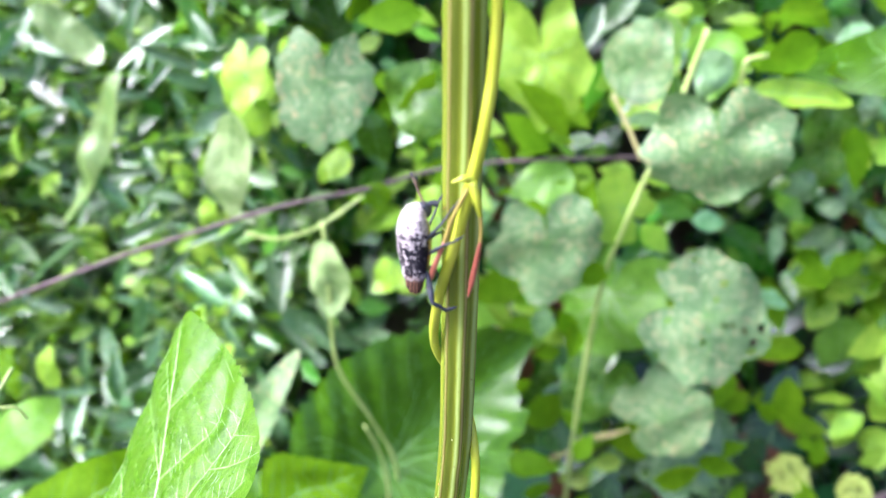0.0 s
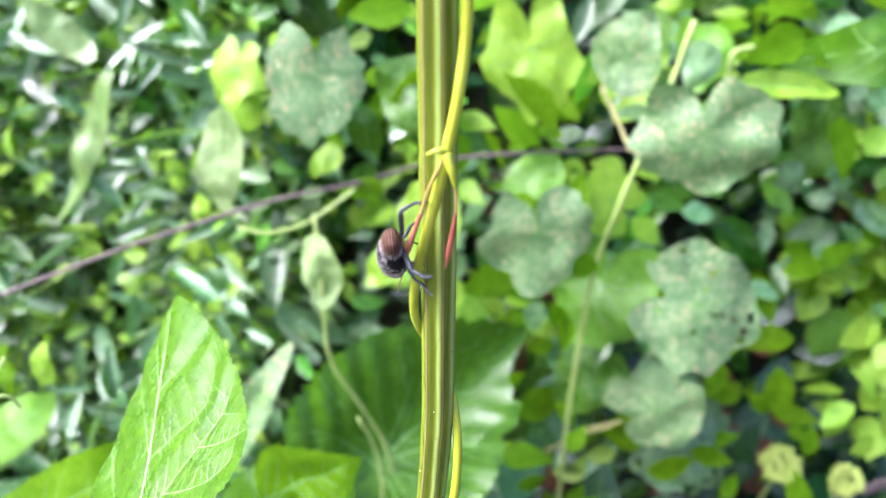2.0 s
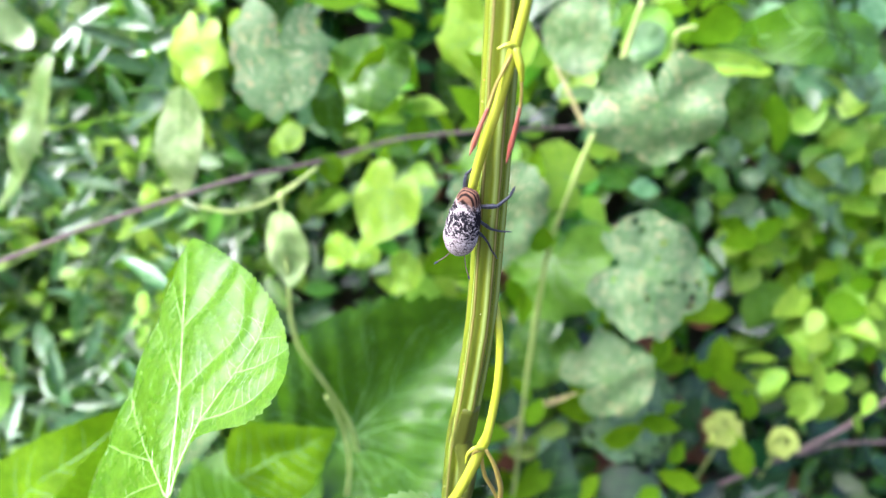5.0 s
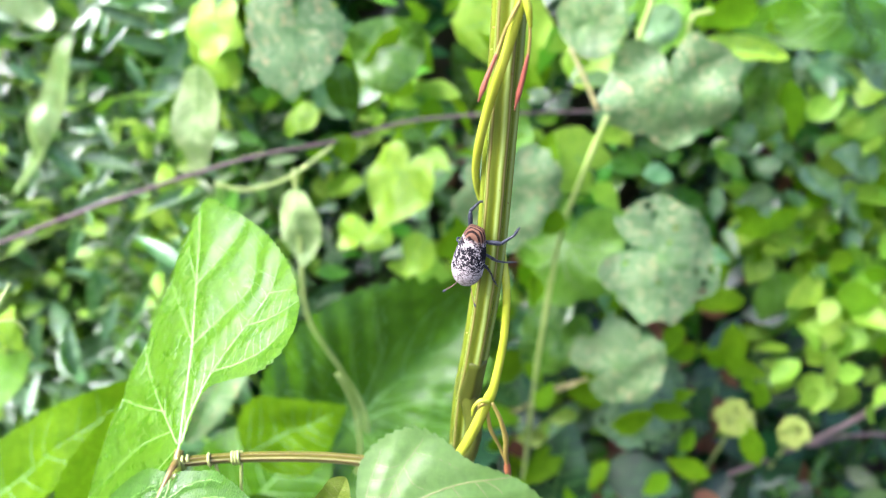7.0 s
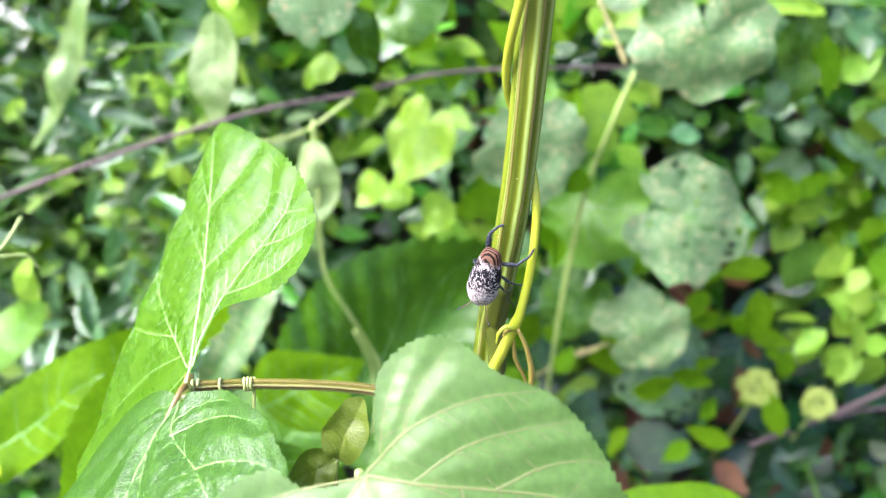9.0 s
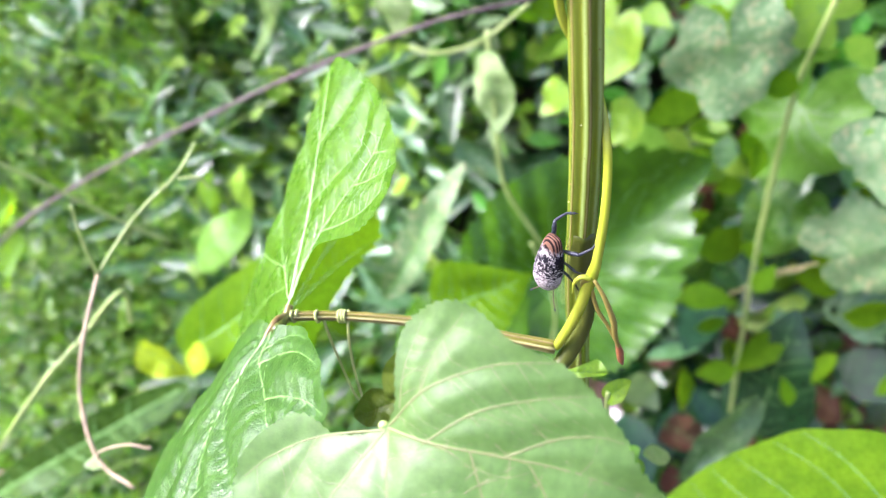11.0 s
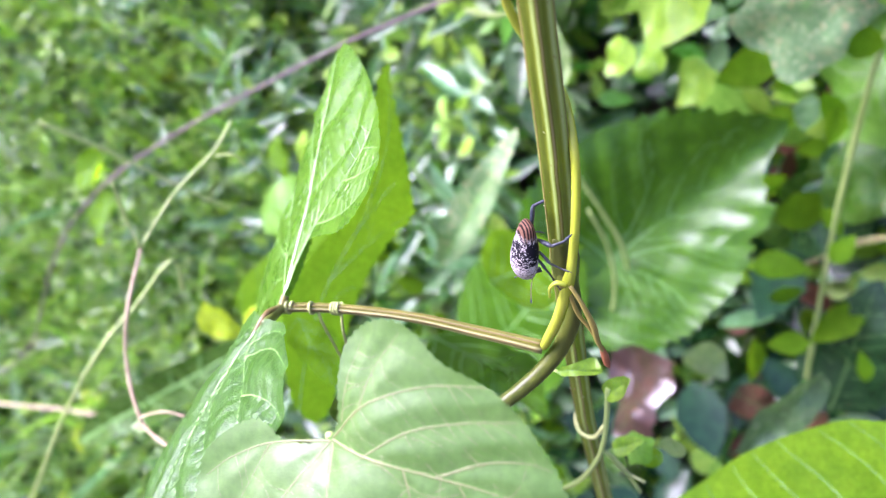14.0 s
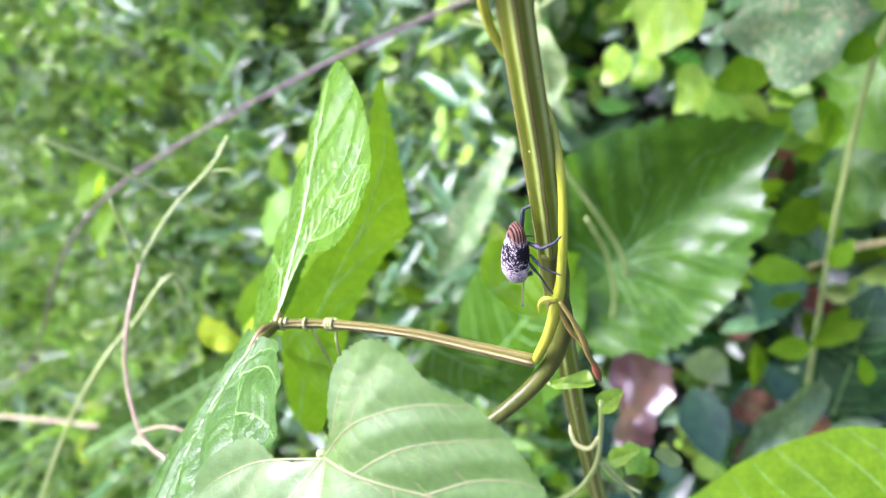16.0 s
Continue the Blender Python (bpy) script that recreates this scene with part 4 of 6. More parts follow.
leaf("curled_leaflet", "small young bronze-green leaf with a pale toothed edge", "ovate", (-0.0332, 0.0800, 0.7510), (-0.0295, 0.0812, 0.7640), (-0.35, -0.75, 0.5), "bronze", 0.62, fold=(28, 20), teeth=0.10, rings=10, around=60, veins="vein_under", vein=0.007, ripple=0.06, stalk=((-0.0335, 0.0802, 0.7490), (-0.0340, 0.0810, 0.7440), (-0.0345, 0.0822, 0.7385)), stalk_mat="tanstalk", stalk_r=0.00035)
leaf("curled_leaflet", "small young bronze-green leaf with a pale toothed edge", "ovate", (-0.0330, 0.0795, 0.7515), (-0.0425, 0.0780, 0.7475), (-0.35, -0.65, 0.6), "bronze", 0.75, fold=(25, 25), teeth=0.10, rings=10, around=60, veins="vein_under", vein=0.007, ripple=0.06)

# small shoot wound round the lower stem
shoot = vine("climbing_shoot", "thin pale green shoot wound round the lower stem", [(0.0062, 0.119, 0.712), (0.0052, 0.1185, 0.70), (0.0035, 0.1175, 0.688), (0.0, 0.117, 0.678), (-0.006, 0.117, 0.668), (-0.016, 0.12, 0.655)], 0.0007, "greenvine", category="shoot")
off = Vector(shoot.location)
part("tendril_coil", tube([Vector(p) - off for p in ((0.0045, 0.1185, 0.697), (0.0015, 0.1178, 0.692), (-0.0025, 0.119, 0.692), (-0.004, 0.123, 0.694), (-0.001, 0.1265, 0.696))], 0.0006, 8, 6), M["tendril"], shoot)
part("tendril_end", tube([Vector(p) - off for p in ((0.004, 0.1178, 0.686), (0.008, 0.118, 0.678), (0.0105, 0.119, 0.672), (0.0125, 0.119, 0.665))], [0.0006, 0.0005, 0.0004, 0.0003], 7, 6), M["greenvine"], shoot)
leaf("small_leaf", "tiny light green leaf on the climbing shoot", "ovate", (0.0055, 0.119, 0.709), (0.0115, 0.119, 0.7165), (-0.3, -0.6, 0.7), "bright", 0.6, fold=(25, 25), rings=5, around=30, stalk=((0.006, 0.119, 0.705),), stalk_r=0.0003)
leaf("small_leaf", "tiny curled light green leaf against the stem", "long", (-0.0045, 0.1145, 0.7225), (0.0045, 0.1135, 0.7265), (-0.1, -0.5, 0.85), "bright", 0.3, fold=(35, 5), droop=0.3, teeth=0.3, ripple=0.12, rings=5, around=30, stalk=((-0.0075, 0.117, 0.721),), stalk_r=0.0004)

leaf("small_leaf", "small curled bright leaf low beside the stem", "ovate", (0.0035, 0.130, 0.668), (0.0120, 0.131, 0.6735), (-0.3, -0.5, 0.8), "bright", 0.6, fold=(20, 30), teeth=0.08, rings=6, around=36)
leaf("small_leaf", "small ragged light green leaf low beside the stem", "lobed", (0.0095, 0.134, 0.664), (0.0155, 0.134, 0.6705), (-0.2, -0.6, 0.75), "veined", 0.7, teeth=0.2, rings=6, around=40)
leaf("small_leaf", "small pale folded leaf low beside the stem", "ovate", (0.0185, 0.136, 0.670), (0.0225, 0.136, 0.6600), (-0.3, -0.5, 0.8), "pale", 0.7, fold=(25, 15), teeth=0.1, rings=6, around=36)
leaf("small_leaf", "small yellow-green leaf low beside the stem", "ovate", (0.0170, 0.138, 0.6560), (0.0085, 0.138, 0.6520), (-0.1, -0.5, 0.85), "backlit", 0.6, rings=6, around=36)
leaf("small_leaf", "small deep green leaf low beside the stem", "ovate", (0.0060, 0.134, 0.660), (-0.0010, 0.135, 0.6510), (-0.3, -0.6, 0.7), "green", 0.65, rings=6, around=36)
vine("hooked_tendril", "thin tan hooked tendril below the coil", [(0.003, 0.1195, 0.6835), (0.006, 0.12, 0.679), (0.009, 0.12, 0.6735), (0.0125, 0.12, 0.664)], 0.0005, "tendril", category="tendril")
vine("hooked_tendril", "thin tan hooked tendril below the coil", [(0.0095, 0.12, 0.6725), (0.0125, 0.1195, 0.6715), (0.014, 0.1195, 0.6705)], 0.0004, "tendril", category="tendril")


# ---- leaves and vines in front of the bank ----
def blossom(place, radius):
    """A ball of small yellow-green florets on a stalk."""
    thing = new("flower_head")
    thing.location = place
    tagged(thing, "round yellow-green flower head of tiny florets", "flower", "flower heads on the bank")
    rnd = random.Random(int(place[0] * 1000))
    bm = bmesh.new()
    for i in range(110):
        z = 1 - 2 * (i + 0.5) / 110
        a = i * 2.39996
        d = Vector((math.sqrt(1 - z * z) * math.cos(a), math.sqrt(1 - z * z) * math.sin(a), z))
        m = Matrix.Translation(d * radius * rnd.uniform(0.66, 1.0)) @ d.to_track_quat("Z", "Y").to_matrix().to_4x4() @ Matrix.Diagonal((1, 1, 1.7, 1))
        bmesh.ops.create_icosphere(bm, subdivisions=1, radius=radius * rnd.uniform(0.07, 0.15), matrix=m)
    part("floret_head", bm, M["flower"], thing)
    part("stalk", tube([(0, 0, 0), (0.004, 0.02, -0.06), (0.01, 0.06, -0.15)], 0.0016, 7, 5), M["greenvine"], thing)


leaf("lobed_leaf", "dull grey-green lobed leaf speckled with rust", "lobed", (0.147, 0.388, 0.743), (0.155, 0.380, 0.700), (-0.33, -0.45, 0.75), "grey", 1.1, cup=0.15, teeth=0.06, ripple=0.055)
leaf("lobed_leaf", "green lobed leaf with pale radiating veins", "lobed", (0.116, 0.455, 0.603), (0.101, 0.445, 0.546), (-0.33, -0.5, 0.69), "veined", 1.0, vein=0.02, veins="vein", branches=2, teeth=0.07, ripple=0.068)
leaf("lobed_leaf", "grey-green lobed leaf with ragged holes", "lobed", (0.158, 0.390, 0.629), (0.211, 0.385, 0.609), (0.1, -0.78, 0.5), "grey", 0.9, holes=0.05, rings=10, veins="vein_green", teeth=0.07, ripple=0.031)
leaf("lobed_leaf", "dull grey-green leaf with pale yellow blotches", "lobed", (0.158, 0.430, 0.507), (0.197, 0.420, 0.535), (0.1, -0.78, 0.45), "grey", 0.95, cup=0.2, teeth=0.05, ripple=0.055)
leaf("lobed_leaf", "broad dull grey-green leaf behind the stem", "lobed", (0.064, 0.420, 0.664), (0.069, 0.410, 0.619), (-0.12, -0.75, 0.6), "grey", 0.95, teeth=0.09, ripple=0.042)
leaf("lobed_leaf", "soft grey-green leaf on a tan stalk", "ovate", (0.111, 0.476, 0.737), (0.130, 0.470, 0.786), (-0.34, -0.69, 0.58), "grey", 0.95, teeth=0.10, ripple=0.066)
leaf("round_leaf", "small round yellow-green leaf", "lobed", (0.115, 0.440, 0.674), (0.091, 0.440, 0.693), (-0.29, -0.54, 0.62), "bright", 0.95, ripple=0.01, teeth=0.08)
leaf("heart_leaf", "light green notched leaf in the undergrowth", "heart", (-0.003, 0.450, 0.663), (-0.022, 0.440, 0.629), (-0.37, -0.55, 0.71), "bright", 1.05, teeth=0.06, ripple=0.049)
leaf("lobed_leaf", "large grey-green leaf with rusty freckles", "lobed", (-0.063, 0.400, 0.772), (-0.067, 0.385, 0.732), (0.05, -0.75, 0.5), "grey", 0.75, teeth=0.06, ripple=0.031)
leaf("bright_leaf", "sunlit yellow-green lobed leaf", "lobed", (-0.110, 0.425, 0.768), (-0.115, 0.415, 0.741), (-0.28, -0.63, 0.63), "bright", 0.72, teeth=0.10, ripple=0.038)
leaf("bright_leaf", "sunlit yellow-green leaf beside a grey one", "ovate", (-0.083, 0.430, 0.786), (-0.090, 0.430, 0.753), (-0.37, -0.51, 0.52), "bright", 0.75, teeth=0.09, ripple=0.034)
leaf("withered_leaf", "narrow pale olive withered leaf hanging down", "long", (-0.123, 0.430, 0.742), (-0.136, 0.430, 0.672), (-0.1, -0.59, 0.58), "pale", 0.4, ripple=0.044)
leaf("broad_leaf", "broad glossy deep green leaf with wet sheen", "angled", (-0.042, 0.385, 0.499), (0.060, 0.460, 0.559), (0.2, -0.8, 0.45), "glossy", 0.98, fold=(-4, 20), cup=-0.3, quilt=0.022, teeth=0.14, rings=24, around=110, branches=4, vein=0.005, ripple=0.035)
leaf("ovate_leaf", "smooth glossy green oval leaf", "ovate", (0.452, 0.636, 0.339), (0.355, 0.630, 0.303), (0.15, -0.81, 0.42), "green", 0.85, fold=(10, 10), teeth=0.05, ripple=0.058)
leaf("ovate_leaf", "light green toothed leaf", "ovate", (0.343, 0.550, 0.514), (0.357, 0.540, 0.445), (-0.2, -0.53, 0.61), "veined", 0.62, teeth=0.12, ripple=0.069)
leaf("ovate_leaf", "yellow-green leaf of a low shrub", "ovate", (0.334, 0.560, 0.530), (0.317, 0.550, 0.503), (-0.13, -0.67, 0.68), "bright", 0.8, teeth=0.07, ripple=0.032)
leaf("ovate_leaf", "yellow-green leaf of a low shrub", "ovate", (0.373, 0.550, 0.526), (0.366, 0.540, 0.496), (-0.34, -0.53, 0.57), "bright", 0.9, teeth=0.10, ripple=0.055)
leaf("ovate_leaf", "yellow-green leaf of a low shrub", "lobed", (0.402, 0.550, 0.501), (0.387, 0.540, 0.476), (-0.23, -0.55, 0.62), "bright", 0.9, teeth=0.07, ripple=0.070)
leaf("ovate_leaf", "yellow-green leaf of a low shrub", "ovate", (0.405, 0.550, 0.528), (0.430, 0.540, 0.506), (-0.09, -0.57, 0.62), "bright", 0.8, teeth=0.06, ripple=0.046)
leaf("ovate_leaf", "yellow-green leaf of a low shrub", "ovate", (0.455, 0.560, 0.483), (0.436, 0.540, 0.452), (-0.27, -0.54, 0.69), "bright", 0.8, teeth=0.06, ripple=0.034)
leaf("ovate_leaf", "light green leaf of a low shrub", "ovate", (0.416, 0.545, 0.482), (0.407, 0.540, 0.435), (-0.3, -0.6, 0.69), "veined", 0.95, teeth=0.08, ripple=0.057)
leaf("ovate_leaf", "narrow light green leaf of a low shrub", "long", (0.364, 0.560, 0.440), (0.308, 0.550, 0.445), (-0.21, -0.7, 0.64), "bright", 0.3, ripple=0.058)
leaf("ovate_leaf", "yellow-green leaf of a low shrub", "ovate", (0.419, 0.560, 0.554), (0.442, 0.550, 0.530), (-0.14, -0.63, 0.66), "bright", 0.8, teeth=0.06, ripple=0.057)
leaf("wet_leaf", "green leaf with a white wet sheen", "ovate", (0.360, 0.520, 0.606), (0.312, 0.500, 0.639), (-0.17, -0.5, 0.74), "wet", 0.7, teeth=0.08, ripple=0.063)
leaf("wet_leaf", "green leaf with a white wet sheen", "ovate", (0.395, 0.530, 0.624), (0.349, 0.520, 0.646), (-0.24, -0.56, 0.68), "wet", 0.6, teeth=0.07, ripple=0.051)
leaf("wet_leaf", "green leaf with a white wet sheen", "ovate", (0.403, 0.530, 0.576), (0.366, 0.520, 0.603), (-0.25, -0.58, 0.69), "wet", 0.8, teeth=0.08, ripple=0.037)
leaf("wet_leaf", "green leaf with a white wet sheen", "ovate", (0.376, 0.520, 0.699), (0.341, 0.520, 0.728), (-0.18, -0.66, 0.67), "wet", 0.6, teeth=0.08, ripple=0.059)
leaf("wet_leaf", "green leaf with a white wet sheen", "ovate", (0.250, 0.470, 0.673), (0.226, 0.460, 0.689), (-0.34, -0.64, 0.55), "wet", 0.7, teeth=0.08, ripple=0.032)
leaf("wet_leaf", "green leaf with a white wet sheen", "ovate", (0.080, 0.470, 0.709), (0.095, 0.460, 0.714), (-0.2, -0.65, 0.73), "wet", 0.6, teeth=0.05, ripple=0.031)
leaf("wet_leaf", "bluish wet leaf behind the vine", "ovate", (0.167, 0.460, 0.771), (0.154, 0.450, 0.745), (-0.13, -0.63, 0.51), "wet", 0.7, teeth=0.04, ripple=0.046)
leaf("ovate_leaf", "dark glossy leaf with ragged edge below the grey ones", "lobed", (0.193, 0.460, 0.458), (0.234, 0.440, 0.405), (0.1, -0.75, 0.5), "wet", 0.8, holes=0.05, rings=10, teeth=0.08, ripple=0.034)
leaf("ovate_leaf", "dark green drooping oval leaf", "ovate", (0.260, 0.500, 0.729), (0.266, 0.490, 0.663), (-0.1, -0.81, 0.61), "green", 0.55, fold=(15, 15), teeth=0.09, ripple=0.056)
leaf("ovate_leaf", "large dark glossy leaf with wet patches", "ovate", (0.342, 0.480, 0.748), (0.227, 0.470, 0.764), (0.15, -0.75, 0.45), "glossy", 0.42, quilt=0.02, veins="vein_green", vein=0.004, ripple=0.08, teeth=0.07)
leaf("ovate_leaf", "light green narrow pointed leaf", "long", (0.191, 0.465, 0.745), (0.253, 0.460, 0.739), (-0.21, -0.58, 0.54), "bright", 0.3, fold=(20, 20), ripple=0.044)
leaf("ovate_leaf", "bluish green leaf behind a stalk", "ovate", (0.177, 0.500, 0.773), (0.175, 0.490, 0.730), (-0.29, -0.51, 0.59), "veined", 0.8, teeth=0.08, ripple=0.066)
leaf("round_leaf", "round yellow-green leaf low on the bank", "lobed", (0.321, 0.600, 0.226), (0.379, 0.600, 0.204), (-0.01, -0.79, 0.74), "backlit", 0.9, teeth=0.10, ripple=0.067)
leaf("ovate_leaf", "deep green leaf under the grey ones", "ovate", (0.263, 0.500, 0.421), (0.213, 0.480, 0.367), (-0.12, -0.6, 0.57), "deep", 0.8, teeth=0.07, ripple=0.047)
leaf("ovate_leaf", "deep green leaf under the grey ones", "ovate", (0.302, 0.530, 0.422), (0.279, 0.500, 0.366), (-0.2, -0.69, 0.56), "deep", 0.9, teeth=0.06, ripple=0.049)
leaf("hanging_leaf", "pale mottled leaf hanging from a thin vine", "ovate", (-0.067, 0.385, 0.683), (-0.066, 0.380, 0.635), (-0.3, -0.51, 0.7), "pale", 0.55, teeth=0.06, ripple=0.061)
leaf("bright_leaf", "small sunlit leaf in the undergrowth", "ovate", (-0.032, 0.450, 0.630), (-0.048, 0.450, 0.606), (-0.2, -0.61, 0.66), "bright", 0.8, teeth=0.05, ripple=0.041)
leaf("bright_leaf", "small sunlit leaf in the undergrowth", "ovate", (-0.012, 0.460, 0.618), (-0.032, 0.460, 0.600), (-0.22, -0.63, 0.57), "bright", 0.8, teeth=0.08, ripple=0.060)
leaf("bright_leaf", "small sunlit leaf in the undergrowth", "ovate", (0.015, 0.450, 0.613), (-0.003, 0.450, 0.583), (-0.37, -0.65, 0.61), "bright", 0.8, teeth=0.07, ripple=0.049)
leaf("bright_leaf", "small sunlit leaf in the undergrowth", "ovate", (0.000, 0.470, 0.583), (0.021, 0.470, 0.593), (-0.25, -0.58, 0.68), "bright", 0.9, teeth=0.09, ripple=0.066)
leaf("folded_dark_leaf", "dark leaf with a white wet sheen", "ovate", (-0.044, 0.420, 0.747), (-0.034, 0.420, 0.711), (0.11, -0.75, 0.54), "glossy", 0.5, teeth=0.08, ripple=0.049)
leaf("round_leaf", "small rounded yellow-green leaf", "ovate", (-0.042, 0.430, 0.699), (-0.038, 0.430, 0.678), (-0.13, -0.64, 0.42), "backlit", 0.8, teeth=0.09, ripple=0.038)
leaf("bright_leaf", "small bright leaf in the grass", "ovate", (-0.184, 0.500, 0.682), (-0.183, 0.500, 0.653), (-0.11, -0.67, 0.62), "bright", 0.55, teeth=0.09, ripple=0.058)
leaf("bright_leaf", "small bright leaf in the grass", "ovate", (-0.182, 0.550, 0.628), (-0.194, 0.550, 0.604), (-0.14, -0.69, 0.56), "bright", 0.7, teeth=0.07, ripple=0.050)
leaf("bright_leaf", "lime leaf beside the grey one", "ovate", (-0.057, 0.440, 0.713), (-0.079, 0.440, 0.696), (-0.09, -0.5, 0.68), "bright", 0.7, teeth=0.09, ripple=0.062)
leaf("toothed_leaf", "olive green toothed leaf, partly shaded", "ovate", (-0.098, 0.310, 0.552), (-0.040, 0.300, 0.594), (0.2, -0.85, 0.45), "backlit", 0.7, fold=(8, 8), point=0.6, teeth=0.14, ripple=0.05, rings=10, around=80)
leaf("toothed_leaf", "pale green toothed leaf with ragged edge", "ovate", (-0.136, 0.325, 0.548), (-0.084, 0.330, 0.633), (0.13, -0.67, 0.42), "grey", 0.20, fold=(16, 16), teeth=0.4, ripple=0.08, rings=10, around=80)
leaf("purple_leaf", "glossy purple-brown leaf with wet sheen", "ovate", (-0.026, 0.290, 0.466), (0.008, 0.280, 0.525), (-0.28, -0.46, 0.8), "purple", 0.82, quilt=0.06, veins="dead", vein=0.008, point=0.8, ripple=0.1, teeth=0.06)
leaf("ovate_leaf", "bluish deep green leaf with pale midrib", "ovate", (0.115, 0.420, 0.317), (0.132, 0.440, 0.439), (-0.2, -0.55, 0.7), "deep", 0.55, veins="vein_green", vein=0.004, quilt=0.02, teeth=0.06, ripple=0.036)
leaf("ovate_leaf", "deep teal-green glossy leaf", "ovate", (0.084, 0.300, 0.507), (0.041, 0.280, 0.435), (0.1, -0.7, 0.6), "wet", 0.3, fold=(15, 15), vein=0.004, ripple=0.1, teeth=0.06)
leaf("dead_leaf", "curled red-brown dead leaf", "ovate", (0.042, 0.420, 0.325), (0.078, 0.420, 0.302), (-0.2, -0.74, 0.51), "dead", 0.8, teeth=0.08, ripple=0.065)
leaf("dead_leaf", "curled red-brown dead leaf", "ovate", (0.075, 0.360, 0.349), (0.100, 0.360, 0.395), (0.13, -0.76, 0.42), "dead", 0.6, teeth=0.08, ripple=0.050)
leaf("dead_leaf", "red-brown dead leaf behind green ones", "ovate", (0.231, 0.520, 0.465), (0.268, 0.520, 0.438), (0.0, -0.72, 0.72), "dead", 0.8, teeth=0.08, ripple=0.036)
leaf("pale_leaf", "small pale green leaf on the bank", "ovate", (0.010, 0.400, 0.404), (0.035, 0.400, 0.371), (-0.15, -0.6, 0.53), "pale", 0.7, teeth=0.07, ripple=0.055)
leaf("ovate_leaf", "broad green leaf of the climbing creeper", "heart", (0.122, 0.470, 0.515), (0.095, 0.460, 0.477), (-0.1, -0.67, 0.46), "green", 0.9, teeth=0.05, ripple=0.039)
leaf("ovate_leaf", "broad green leaf of the creeper", "heart", (0.079, 0.500, 0.453), (0.123, 0.500, 0.415), (-0.22, -0.68, 0.43), "green", 0.9, teeth=0.08, ripple=0.056)
leaf("ovate_leaf", "green leaf in front of the bank", "ovate", (-0.145, 0.360, 0.410), (-0.064, 0.360, 0.520), (-0.15, -0.63, 0.57), "glossy", 0.75, teeth=0.05, ripple=0.054)
leaf("ovate_leaf", "green leaf in the shade of the heart-shaped one", "ovate", (-0.085, 0.200, 0.627), (-0.043, 0.210, 0.574), (-0.24, -0.67, 0.42), "glossy", 0.6, teeth=0.06, ripple=0.062)
leaf("yellow_leaf", "small yellow-lit young leaf", "ovate", (-0.245, 0.236, 0.591), (-0.220, 0.232, 0.572), (-0.3, -0.65, 0.65), "yellow", 0.66, fold=(28, 22), point=0.9, teeth=0.05, ripple=0.05)
leaf("yellow_leaf", "small yellow-lit young leaf", "ovate", (-0.200, 0.230, 0.598), (-0.221, 0.232, 0.573), (-0.25, -0.7, 0.65), "yellow", 0.45, teeth=0.10, ripple=0.05)
leaf("yellow_leaf", "yellow-green leaf on the far side of the side stem", "ovate", (-0.122, 0.170, 0.669), (-0.113, 0.160, 0.638), (-0.12, -0.7, 0.52), "backlit", 0.7, teeth=0.06, ripple=0.039)
leaf("bright_leaf", "bright green wet leaf behind the folded one", "ovate", (-0.228, 0.243, 0.574), (-0.128, 0.255, 0.650), (-0.3, -0.62, 0.68), "backlit", 0.32, fold=(14, 14), teeth=0.12, ripple=0.05, rings=12, around=80, veins="vein_green", vein=0.004)
leaf("bright_leaf", "pale bright leaf among grasses", "ovate", (-0.261, 0.400, 0.563), (-0.253, 0.400, 0.596), (-0.16, -0.62, 0.52), "bright", 0.6, teeth=0.07, ripple=0.064)
leaf("bright_leaf", "bright pointed leaf among grasses", "ovate", (-0.278, 0.350, 0.552), (-0.225, 0.340, 0.603), (-0.15, -0.7, 0.62), "veined", 0.42, teeth=0.04, ripple=0.038)
leaf("bright_leaf", "bright small leaf on the bank", "ovate", (-0.119, 0.440, 0.726), (-0.111, 0.430, 0.779), (-0.33, -0.67, 0.59), "bright", 0.7, teeth=0.09, ripple=0.055)
leaf("bright_leaf", "light green leaf beside the stem", "lobed", (0.058, 0.460, 0.768), (0.064, 0.450, 0.714), (-0.33, -0.64, 0.56), "bright", 0.62, teeth=0.06, ripple=0.065)
leaf("glossy_leaf", "long glossy leaf with a white wet sheen", "long", (-0.318, 0.620, 0.759), (-0.265, 0.600, 0.722), (-0.24, -0.62, 0.53), "grass", 0.4, ripple=0.049)
leaf("glossy_leaf", "long glossy leaf with a white wet sheen", "long", (-0.262, 0.660, 0.767), (-0.230, 0.620, 0.720), (0.03, -0.68, 0.57), "grass", 0.3, ripple=0.068)
leaf("glossy_leaf", "long wet strap-shaped grass leaf", "long", (-0.254, 0.600, 0.715), (-0.321, 0.580, 0.589), (-0.2, -0.68, 0.5), "grass", 0.18, ripple=0.068)
leaf("green_leaf", "rounded green leaf in the undergrowth", "ovate", (-0.032, 0.470, 0.725), (0.008, 0.460, 0.758), (-0.18, -0.8, 0.41), "green", 0.9, teeth=0.08, ripple=0.059)
leaf("green_leaf", "rounded green leaf in the undergrowth", "ovate", (0.085, 0.460, 0.690), (0.045, 0.460, 0.678), (-0.29, -0.61, 0.57), "veined", 0.8, teeth=0.05, ripple=0.033)
leaf("green_leaf", "bluish green leaf low on the bank", "ovate", (0.114, 0.470, 0.496), (0.078, 0.470, 0.442), (-0.18, -0.79, 0.64), "deep", 0.8, teeth=0.08, ripple=0.059)
